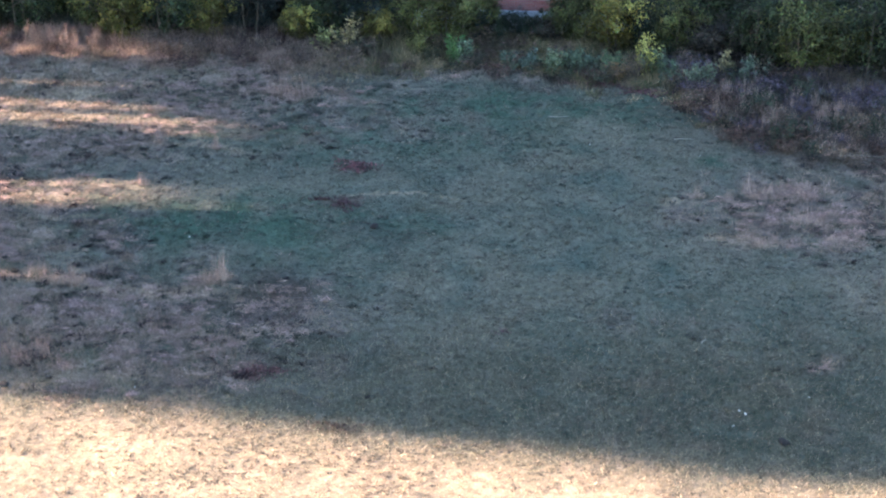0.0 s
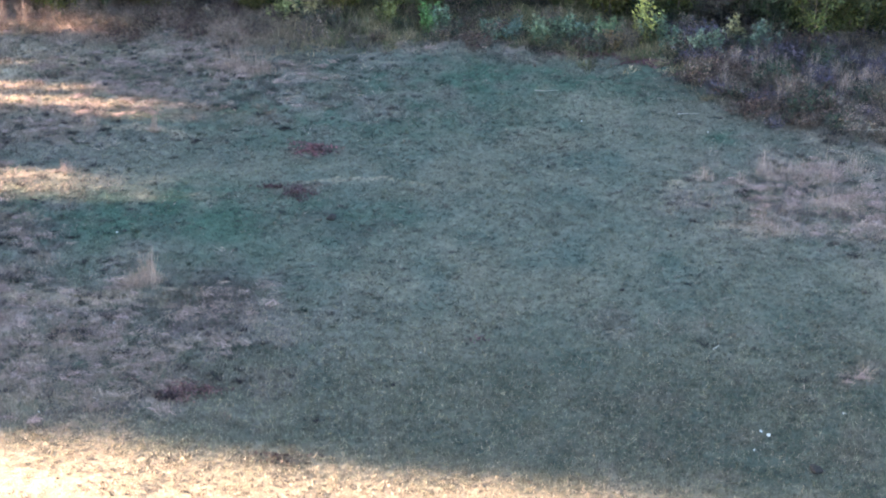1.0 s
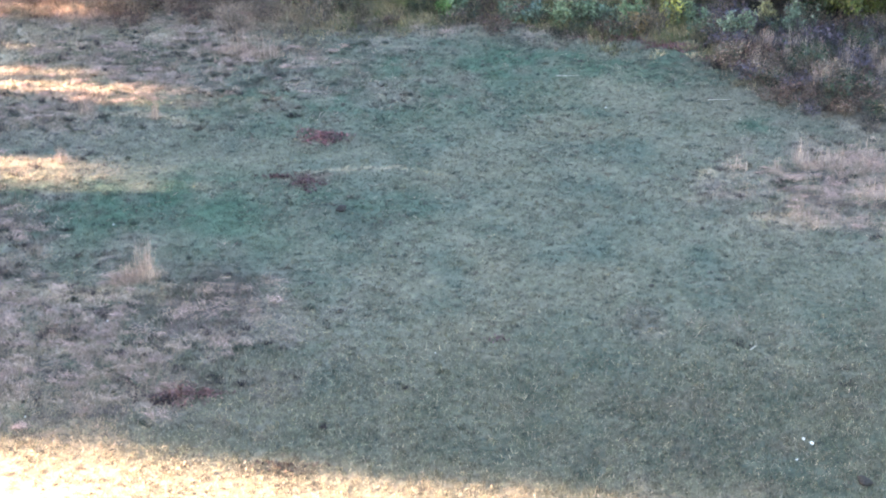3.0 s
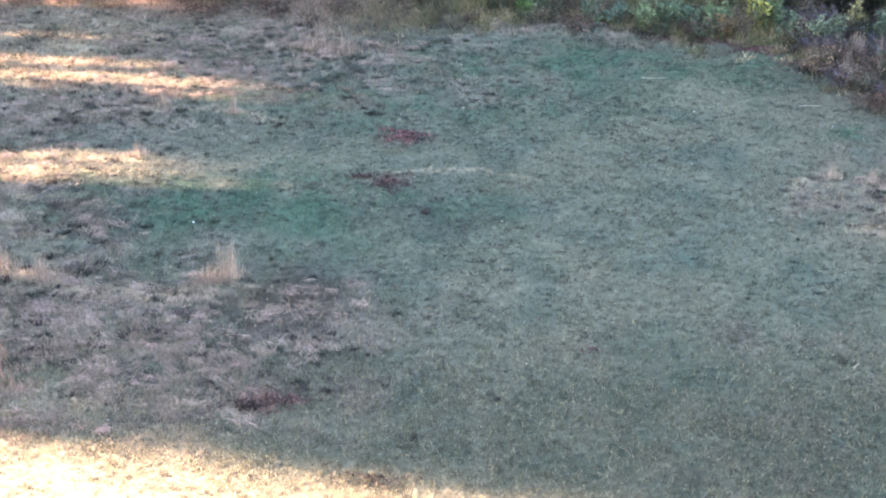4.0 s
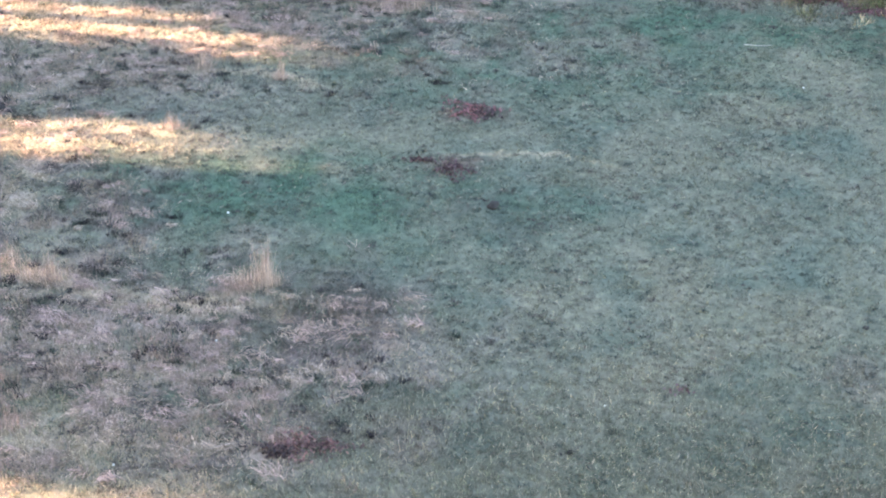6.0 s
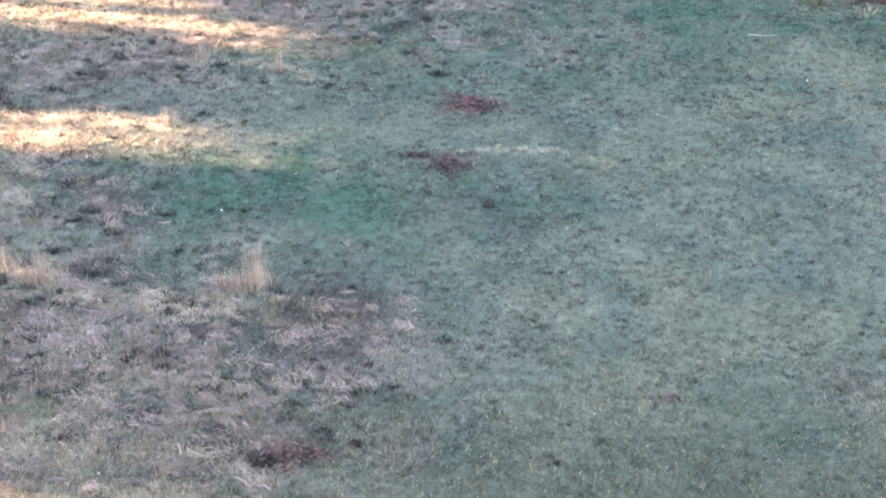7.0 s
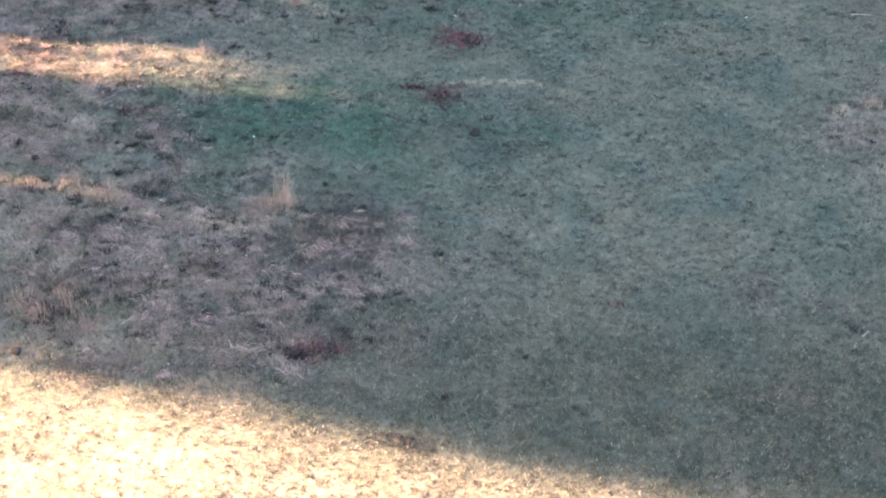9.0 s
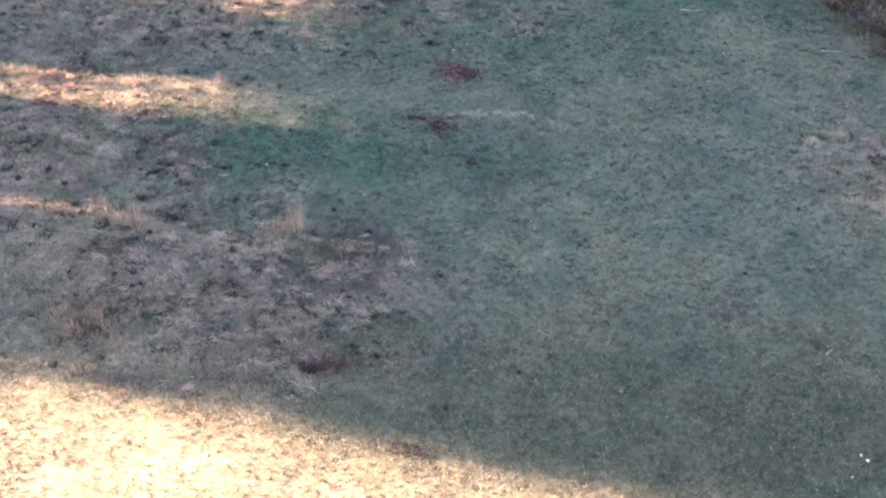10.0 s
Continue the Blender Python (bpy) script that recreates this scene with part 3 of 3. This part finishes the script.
for row in range(3):
    for r, s, step in ((1.3, 1.0, 0.8), (0.55, 0.42, 0.5)):
        y = 23.55
        while y < 71:
            inside = clear_of_gaps(y, r)
            if inside and (s == 1.0 or not clear_of_gaps(y, 1.35)):
                spots.append(Matrix.Translation((TREE_X - row * 1.8, y + row * 0.09, -0.1)) @ Matrix.Rotation(gen.uniform(0, 6.28), 4, "Z") @ Matrix.Diagonal((s, s, 1, 1)))
                y += step
            else:
                y += 0.1
stand(THICKET, spots)

# ---- house behind the hedge ----
def box(bm, lo, hi):
    vs = [bm.verts.new((x, y, z)) for z in (lo[2], hi[2]) for y in (lo[1], hi[1]) for x in (lo[0], hi[0])]
    for f in ((0, 2, 3, 1), (4, 5, 7, 6), (0, 1, 5, 4), (2, 6, 7, 3), (0, 4, 6, 2), (1, 3, 7, 5)):
        bm.faces.new([vs[i] for i in f])


def boxes(name, rows, mat, bevel=0.0):
    bm = bmesh.new()
    for lo, hi in rows:
        box(bm, lo, hi)
    if bevel:
        bmesh.ops.bevel(bm, geom=bm.edges[:], offset=bevel, segments=1, affect="EDGES")
    return from_bm(name, bm, mat)


def build_house(x0, y0):
    house = new("house")
    house.location = (x0, y0, 0)
    W, D, HT, P = 9.0, 6.0, 3.6, 0.95
    wall = part("wall", boxes("wall", [((0, 0, P), (0.9, 0.3, HT)), ((2.1, 0, P), (5.0, 0.3, HT)), ((6.2, 0, P), (W, 0.3, HT)), ((0.9, 0, P), (2.1, 0.3, 1.55)), ((5.0, 0, P), (6.2, 0.3, 1.55)),
                                       ((0.9, 0, 2.8), (2.1, 0.3, HT)), ((5.0, 0, 2.8), (6.2, 0.3, HT)), ((0, 0.3, P), (0.3, D, HT)), ((W - 0.3, 0.3, P), (W, D, HT)), ((0.3, D - 0.3, P), (W - 0.3, D, HT))], BRICK), house, "dull red brick wall")
    part("plinth", boxes("plinth", [((-0.05, -0.05, -0.2), (W + 0.05, D + 0.05, P))], RENDERED, 0.02), house, "whitish rendered plinth")
    bm = bmesh.new()
    e = 0.45
    v = [bm.verts.new(p) for p in ((-e, -e, HT - 0.1), (W + e, -e, HT - 0.1), (W + e, D + e, HT - 0.1), (-e, D + e, HT - 0.1), (-e, D / 2, HT + 2.2), (W + e, D / 2, HT + 2.2))]
    for f in ((0, 1, 5, 4), (2, 3, 4, 5), (0, 4, 3), (1, 2, 5), (3, 2, 1, 0)):
        bm.faces.new([v[i] for i in f])
    part("roof", from_bm("roof", bm, TILES), house, "brown tiled gable roof")
    for wx in (0.9, 5.0):
        win = part("window", boxes("window", [((wx, 0.06, 1.55), (wx + 0.07, 0.14, 2.8)), ((wx + 1.13, 0.06, 1.55), (wx + 1.2, 0.14, 2.8)), ((wx + 0.07, 0.06, 2.73), (wx + 1.13, 0.14, 2.8)),
                                               ((wx + 0.07, 0.06, 1.55), (wx + 1.13, 0.14, 1.62)), ((wx + 0.57, 0.06, 1.62), (wx + 0.63, 0.14, 2.73))], PAINT), house, "white framed window")
        for a, b in ((0.07, 0.57), (0.63, 1.13)):
            part("pane", boxes("pane", [((wx + a, 0.09, 1.62), (wx + b, 0.11, 2.73))], GLASS), win)
        part("sill", boxes("sill", [((wx - 0.08, -0.09, 1.49), (wx + 1.28, 0.0, 1.55))], PAINT), win, "white window sill")
    return tagged(house, "red brick house with a whitish plinth behind the hedge", "house")


build_house(-3.02, 50.00)


# ---- tall plants along the hedge's foot ----
def leafy_weed(x, y, h, colour, seed):
    """A tall weed: a few stalks with small leaves up their length."""
    g = np.random.default_rng(seed)
    weed = new("weed_clump")
    weed.location = (x, y, float(height(np.array(x), np.array(y))) - 0.02)
    k = 16
    foot = g.normal(0, 0.2, (k, 2))
    lean = g.normal(0, 0.16, (k, 2))
    tall = h * (0.5 + 0.6 * g.random(k))
    bm = bmesh.new()
    pts = []
    for i in range(k):
        top_at = (foot[i, 0] + lean[i, 0] * h, foot[i, 1] + lean[i, 1] * h, tall[i])
        tube(bm, (foot[i, 0], foot[i, 1], -0.02), top_at, 0.010, 0.004, 4)
        t = g.random(44) ** 0.8
        p = np.array((foot[i, 0], foot[i, 1], 0))[None] * (1 - t[:, None]) + np.array(top_at)[None] * t[:, None]
        pts.append(p + g.normal(0, 0.055, p.shape) * np.array((1, 1, 0.5)))
    pts = np.concatenate(pts)
    pts[:, 2] = np.maximum(pts[:, 2], 0.02)
    tint = np.asarray(colour) * (0.5 + 0.9 * g.random((len(pts), 1)))
    part("stem", from_bm("stem", bm, BARK, True), weed)["kind"] = "stuff"
    v, f, c = leaves(pts, 0.055, tint, g, 0.3)
    part("foliage", mesh_of("foliage", v, f, LEAF, c), weed)
    return tagged(weed, "tall leafy green weed at the foot of the hedge", "weed", "weeds at the hedge")


EDGE = [(-1.27, 46.24, 0.95, (0.115, 0.230, 0.081)), (-0.93, 46.47, 0.8, (0.176, 0.243, 0.162)), (2.77, 45.46, 0.9, (0.182, 0.236, 0.142)), (3.55, 45.47, 0.85, (0.149, 0.203, 0.135)), (5.05, 45.02, 0.9, (0.135, 0.196, 0.108)),
        (5.24, 44.79, 0.6, (0.257, 0.176, 0.095)), (6.48, 45.66, 1.35, (0.405, 0.392, 0.115)), (6.84, 45.51, 0.95, (0.162, 0.209, 0.115)), (7.34, 44.81, 0.8, (0.115, 0.162, 0.115)), (8.18, 44.27, 0.9, (0.169, 0.209, 0.155)),
        (8.72, 44.20, 0.9, (0.155, 0.196, 0.142)), (1.04, 45.82, 0.6, (0.149, 0.203, 0.149)), (1.81, 45.75, 0.7, (0.135, 0.189, 0.162)), (4.32, 45.48, 0.6, (0.149, 0.203, 0.149)), (-6.77, 47.21, 0.9, (0.324, 0.338, 0.149)),
        (-5.70, 47.22, 1.3, (0.351, 0.297, 0.162)), (-2.87, 46.97, 1.0, (0.230, 0.243, 0.095)), (10.65, 45.09, 0.9, (0.135, 0.176, 0.135)), (9.57, 45.32, 1.0, (0.270, 0.243, 0.135))]
for k, (x, y, h, col) in enumerate(EDGE):
    leafy_weed(x, y, 1.15 * h, col, 60 + k)

# ---- brambles and low scrub, thickest in the far corner of the field ----
SCRUB = [woody_plant("bramble", 0.85, 1.3, 0.03, 900, 0.036, (0.098, 0.086, 0.118), 140, "low tangle of violet-grey bramble", "bramble", 7),
         woody_plant("bramble", 0.7, 1.2, 0.03, 900, 0.032, (0.128, 0.084, 0.072), 141, "low russet bramble with withered leaves", "bramble", 7),
         woody_plant("bramble", 1.0, 1.1, 0.03, 620, 0.034, (0.205, 0.160, 0.130), 142, "dead straw-coloured scrub with bare stalks", "bramble", 8),
         woody_plant("bramble", 0.9, 1.3, 0.03, 900, 0.040, (0.050, 0.072, 0.050), 143, "low dark green bramble at the field edge", "bramble", 7)]
spots = [[], [], [], []]
for k in range(360):
    if k < 200:
        x = gen.uniform(7.7, 19)
        y = hedge_front(x) + 1.0 - gen.random() ** 0.8 * (5.0 + 4.2 * min(1, (x - 7.5) / 2.1))
        ahead = y < hedge_front(x) - 3.6
        kind = gen.choice([0, 1, 1, 1, 2, 3]) if ahead else gen.choice([0, 0, 0, 0, 1, 2, 3, 3])
    else:
        x = gen.uniform(-26, 8.6)
        y = hedge_front(x) + 0.8 - gen.random() ** 1.6 * 3.4
        kind = gen.choice([1, 2, 2, 3, 3]) if x > -7 else gen.choice([1, 2, 2, 2])
    s = gen.uniform(0.4, 1.0)
    spots[kind].append(Matrix.Translation((x, y, float(height(np.array(x), np.array(y))) - 0.03)) @ Matrix.Rotation(gen.uniform(0, 6.28), 4, "Z") @ Matrix.Diagonal((s, s, s * gen.uniform(0.7, 1.1), 1)))
for thing, where in zip(SCRUB, spots):
    thing["group"] = "brambles at the field edge"
    stand(thing, where)


def build_edge_growth():
    """Rough grass, brambles and dead stalks between the pasture and the hedge."""
    n = 90000
    x = rng.uniform(-27, 20, n)
    front = hedge_front(x)
    depth = rng.random(n) ** 1.1 * 1.15
    wide = np.interp(x, [-17.2, -10.3, -7.8, -0.2, 6.8, 8.1, 9.4, 13.8], [3.0, 2.6, 3.4, 4.6, 5.2, 6.4, 8.2, 9.6]) + 4.5 * (fbm(x, x * 0, 2.2) - 0.5) + 2.0 * (fbm(x, x * 0 + 9, 0.5) - 0.5)
    y = front + 1.6 - depth * wide
    ok = rng.random(n) < (0.12 + 0.75 * (1 - depth) + 0.3 * np.clip((x - 7.7) / 1.8, 0, 1)) * np.where(x > 8.1, np.clip(fbm(x, y, 0.8) * 6 - 2.7, 0.04, 1), np.clip(fbm(x, y, 0.9) * 2.6 - 0.5, 0.1, 1))
    x, y, depth = x[ok], y[ok], depth[ok]
    roots = np.stack([x, y, height(x, y) - 0.02], 1)
    p = (rng.random(len(x)) * 0.45 + fbm(x + 3, y + 8, 0.9) * 1.15 - 0.28)[:, None]
    left = np.clip((-4.4 - x) / 4.3, 0, 1)[:, None]
    right = np.clip((x - 6.8) / 2.6, 0, 1)[:, None]
    col = np.where(p < 0.3, (0.030, 0.028, 0.028), np.where(p < 0.5, (0.20, 0.160, 0.115), np.where(p < 0.70, (0.115, 0.125, 0.060), np.where(p < 0.85, (0.30, 0.235, 0.14), (0.46, 0.37, 0.26)))))
    col = col * (1 - 0.8 * left) + np.where(p < 0.40, (0.12, 0.075, 0.080), (0.40, 0.285, 0.250)) * 0.8 * left
    col = col * (1 - 0.75 * right) + np.where(p < 0.45, (0.030, 0.028, 0.036), np.where(p < 0.62, (0.085, 0.068, 0.085), np.where(p < 0.80, (0.135, 0.095, 0.084), (0.36, 0.30, 0.26)))) * 0.75 * right
    tall = (0.20 + 0.60 * rng.random(len(x)) ** 1.7) * (1 - 0.62 * depth) * (1 - 0.25 * left[:, 0])
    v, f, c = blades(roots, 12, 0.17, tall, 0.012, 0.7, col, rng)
    tagged(new("rough_grass", mesh_of("rough_grass", v, f, BLADE, c)), "rough brown grass and dead stalks before the hedge", "grass", kind="stuff")


build_edge_growth()

# ---- single tufts in the pasture ----
TUFTS = [(-12.42, 26.85, 0.85, 0.12), (-12.35, 26.75, 0.4, 0.36), (-7.86, 27.35, 1.15, 0.30), (-7.95, 27.25, 0.8, 0.36), (-8.3, 27.1, 0.5, 0.4), (-12.9, 26.8, 0.4, 0.3), (7.50, 34.09, 0.5, 0.28), (8.93, 31.12, 0.42, 0.34), (-11.72, 33.97, 0.5, 0.3), (-7.89, 42.64, 0.8, 0.4),
         (-7.12, 42.49, 0.7, 0.4), (-13.52, 27.36, 0.55, 0.36), (9.99, 34.48, 0.6, 0.4), (10.92, 34.00, 0.5, 0.4), (12.09, 34.77, 0.6, 0.45), (10.80, 32.33, 0.4, 0.5), (-9.62, 37.02, 0.6, 0.12),
         (-11.85, 37.45, 0.6, 0.2), (-9.36, 24.38, 0.25, 0.5), (-12.8, 22.2, 0.5, 0.4), (-12.1, 22.5, 0.5, 0.4), (-12.4, 23.1, 0.5, 0.4), (-11.5, 22.0, 0.4, 0.4), (-13.4, 22.6, 0.5, 0.4),
         (8.6, 33.8, 0.5, 0.25), (9.34, 34.5, 0.8, 0.3), (10.4, 34.6, 0.6, 0.35), (11.3, 34.9, 0.6, 0.4), (11.0, 32.5, 0.5, 0.45), (11.7, 32.4, 0.5, 0.4), (9.3, 30.6, 0.4, 0.4)]
TUFTS += [(11.07, 40.92, 0.7, 0.3), (11.82, 41.52, 0.8, 0.3), (12.75, 40.76, 0.7, 0.3), (13.44, 41.11, 0.9, 0.3), (14.02, 41.54, 0.8, 0.3), (12.06, 42.44, 0.9, 0.3), (10.57, 42.76, 0.8, 0.3), (9.96, 41.75, 0.6, 0.3), (9.53, 43.24, 0.8, 0.2),
          (-7.49, 42.16, 0.6, 0.5), (-6.71, 42.09, 0.5, 0.5), (-8.34, 42.40, 0.6, 0.4), (-16.20, 46.62, 1.1, 0.4), (-17.28, 46.46, 1.3, 0.4), (-18.06, 46.67, 1.2, 0.4), (-15.29, 46.71, 1.0, 0.4), (-18.88, 46.58, 1.2, 0.4),
          (-14.23, 46.72, 0.9, 0.4), (-13.15, 46.81, 0.8, 0.4), (-10.86, 46.78, 0.8, 0.4)]


for k in range(16):
    x = gen.uniform(8.7, 15.2)
    TUFTS.append((x, hedge_front(x) - gen.uniform(0.2, 6.2) * min(1.0, (x - 6.8) / 2.6), gen.uniform(0.5, 0.95), 0.22))


def seeding_tuft(x, y, h, s, seed, straw):
    """A wispy tuft: short leaning blades at the foot, upright stalks of many heights with small seed heads."""
    g = np.random.default_rng(seed)
    tuft = new("grass_tuft")
    tuft.location = (x, y, float(height(np.array(x), np.array(y))) - 0.02)
    n = 70
    bx, by = g.normal(0, 0.55 * s, n), g.normal(0, 0.4 * s, n)
    tall = h * (0.35 + 0.75 * g.random(n)) * np.exp(-0.5 * (bx / (1.1 * s)) ** 2)
    tx, ty = bx + g.normal(0, 0.10, n) * h, by + g.normal(0, 0.10, n) * h
    wa, w = g.random(n) * np.pi, 0.0032 + 0.002 * g.random(n)
    side = np.stack([np.cos(wa) * w, np.sin(wa) * w, 0 * w], 1)
    root, tip = np.stack([bx, by, 0 * bx], 1), np.stack([tx, ty, tall], 1)
    v = np.stack([root - side, root + side, tip + side * 0.5, tip - side * 0.5], 1).reshape(-1, 3)
    c = np.repeat(np.array(straw) * (0.6 + 0.7 * g.random((n, 1))), 4, 0)
    part("stem", mesh_of("stem", v, np.arange(4 * n).reshape(-1, 4), BLADE, c), tuft)["kind"] = "stuff"
    feet = np.stack([g.normal(0, 0.8 * s, 40), g.normal(0, 0.5 * s, 40), np.zeros(40)], 1)
    v, f, c = blades(feet, 5, 0.08, 0.22 * h + 0.05, 0.005, 0.9, np.repeat([straw], 40, 0), g)
    part("blade_fringe", mesh_of("blade_fringe", v, f, BLADE, c), tuft)["kind"] = "stuff"
    pick = g.integers(0, n, 130)
    pts = root[pick] + (tip[pick] - root[pick]) * (0.75 + 0.27 * g.random((130, 1))) + g.normal(0, 0.012, (130, 3))
    v, f, c = leaves(pts, 0.014, np.array((0.27, 0.165, 0.150)) * (0.5 + 0.9 * g.random((130, 1))), g)
    part("seed_spray", mesh_of("seed_spray", v, f, LEAF, c), tuft, "red-brown seed heads")["kind"] = "stuff"
    return tagged(tuft, "wispy upright tuft of dry straw-coloured grass", "grass tuft", "dry tufts")


for k, (x, y, h, s) in enumerate(TUFTS):
    seeding_tuft(x, y, h, s, 90 + k, (0.42, 0.330, 0.295) if x > 6 else (0.40, 0.262, 0.220) if y < 24 else (0.42, 0.310, 0.265))


def leaf_patch(x, y, rx, ry, n, colour, seed, label):
    """Low bed of reddish fallen leaves and dock stems."""
    g = np.random.default_rng(seed)
    a, r = g.random(n) * 6.283, g.random(n) ** 0.75 * (0.7 + 0.5 * g.random(n))
    px, py = rx * r * np.cos(a) * (1 + 0.35 * np.sin(3 * a + seed)), ry * r * np.sin(a) * (1 + 0.4 * np.cos(2 * a + seed))
    pts = np.stack([px, py, height(x + px, y + py) + 0.03 + 0.10 * g.random(n) * (1 - r).clip(0)], 1)
    tint = np.asarray(colour) * (0.4 + 1.1 * g.random((n, 1)))
    v, f, c = leaves(pts, 0.04, tint, g, 1.2)
    ob = new("leaf_patch", mesh_of("leaf_patch", v, f, LEAF, c))
    ob.location = (x, y, 0)
    return tagged(ob, label, "leaf litter", kind="stuff")


leaf_patch(-4.5, 35.85, 0.75, 0.75, 560, (0.185, 0.088, 0.092), 120, "reddish patch of withered dock leaves on the turf")
leaf_patch(-4.1, 35.7, 0.55, 0.4, 200, (0.090, 0.055, 0.060), 130, "dark withered dock stems beside reddish leaves")
leaf_patch(-4.55, 32.75, 0.6, 0.55, 330, (0.098, 0.056, 0.060), 121, "dark red withered leaves beside a straw strip")
leaf_patch(-5.4, 33.1, 0.5, 0.12, 140, (0.085, 0.048, 0.050), 131, "thin line of dark withered leaves on turf")
leaf_patch(-6.05, 21.95, 0.72, 0.42, 560, (0.165, 0.092, 0.088), 122, "red-brown heap of dead leaves on grass")
# dark leaves stand in for shadow along the heap's left rim
leaf_patch(-6.35, 21.75, 0.38, 0.3, 260, (0.045, 0.028, 0.030), 132, "blackish leaves laid as the shadowed rim of a heap")
leaf_patch(-5.45, 22.1, 0.4, 0.16, 160, (0.150, 0.080, 0.080), 133, "thin scatter of red-brown dead leaves on grass")
leaf_patch(4.6, 44.2, 1.2, 0.45, 500, (0.150, 0.070, 0.075), 124, "dull crimson dead leaves along the bramble edge")
leaf_patch(6.4, 43.5, 1.3, 0.5, 700, (0.135, 0.066, 0.076), 127, "crimson dead leaves along the bramble edge")
leaf_patch(8.2, 42.4, 1.1, 0.6, 600, (0.130, 0.068, 0.082), 125, "purplish dead leaves along the bramble edge")
leaf_patch(9.3, 41.2, 0.8, 0.6, 450, (0.180, 0.080, 0.075), 128, "reddish dead leaves under the tan scrub")
leaf_patch(-8.0, 45.9, 2.4, 0.5, 800, (0.170, 0.085, 0.100), 129, "purple-brown withered stalks and leaves by the hedge")
leaf_patch(-16.78, 32.1, 0.5, 0.2, 160, (0.150, 0.070, 0.070), 134, "small reddish patch of dead leaves by a sunlit strip")
leaf_patch(-3.5, 19.35, 0.9, 0.3, 120, (0.075, 0.052, 0.044), 126, "brown dead leaves strewn on the sunlit turf")
leaf_patch(0.9, 24.6, 0.3, 0.15, 30, (0.11, 0.06, 0.07), 123, "small dull red patch of dead leaves")


# ---- small things on the turf ----
def lump(x, y, r, seed, mat, name, label, category, flat=0.5, bits=5):
    """One low lump with rounded lobes and a rough skin, half sunk into the turf."""
    g = random.Random(seed)
    bm = bmesh.new()
    bmesh.ops.create_icosphere(bm, subdivisions=3, radius=1.0)
    lobes = [(Vector((g.uniform(-1, 1), g.uniform(-1, 1), g.uniform(0, 0.8))).normalized(), g.uniform(0.25, 0.5)) for k in range(bits)]
    long = g.uniform(0.75, 1.15)
    for vert in bm.verts:
        n = vert.co.normalized()
        swell = 0.75 + max(h * max(0.0, n.dot(d)) ** 5 for d, h in lobes) + g.uniform(-0.03, 0.03)
        vert.co = Vector((n.x * r * 1.2 * swell * long, n.y * r * 1.2 * swell / long, n.z * r * flat * swell + r * flat * 0.45))
    ob = new(name, from_bm(name, bm, mat, True))
    ob.location = (x, y, float(height(np.array(x), np.array(y))))
    return tagged(ob, label, category)


for k, (x, y, r) in enumerate([(8.46, 19.34, 0.14), (-3.40, 31.14, 0.14), (4.66, 27.25, 0.06), (-12.93, 20.96, 0.12), (-11.92, 26.49, 0.08), (-16.3, 34.44, 0.10), (-16.67, 32.55, 0.09), (-14.93, 28.3, 0.1), (-9.98, 25.71, 0.06), (6.19, 30.41, 0.06), (-16.34, 28.32, 0.1)]):
    lump(x, y, r, 200 + k, DUNG, "dung_pat", "small dark dung pat on grass", "dung", 0.55)
for k, (x, y, r) in enumerate([(7.59, 20.70, 0.050), (7.45, 20.85, 0.035), (7.20, 20.10, 0.028), (9.47, 21.64, 0.03), (-9.27, 21.03, 0.028), (-8.40, 25.15, 0.028), (-9.37, 30.14, 0.028), (3.99, 38.34, 0.03), (7.97, 37.55, 0.028), (-0.51, 23.96, 0.02)]):
    lump(x, y, r, 300 + k, CHALK, "pale_stone", "small whitish stone lying in the grass", "stone", 0.7, 2)


def stick(x, y, length, turn, r, seed):
    g = random.Random(seed)
    bm = bmesh.new()
    pts = [Vector((length * (k / 4 - 0.5), g.uniform(-0.03, 0.03) * length, r * 1.1 + 0.05)) for k in range(5)]
    for k in range(4):
        tube(bm, pts[k], pts[k + 1], r * (1 - 0.12 * k), r * (1 - 0.12 * (k + 1)))
    ob = new("stick", from_bm("stick", bm, STICK, True))
    ob.location = (x, y, float(height(np.array(x), np.array(y))))
    ob.rotation_euler = (0, 0, radians(turn))
    return tagged(ob, "bleached bare stick lying on the turf", "stick")


stick(7.48, 38.89, 0.7, 4, 0.016, 1)
stick(2.88, 40.76, 0.75, 6, 0.015, 2)
stick(6.80, 24.35, 0.26, 50, 0.016, 3)
stick(8.59, 43.71, 1.0, 25, 0.018, 4)
stick(9.51, 43.40, 0.8, -30, 0.018, 5)
stick(13.90, 37.86, 1.7, 2, 0.018, 6)
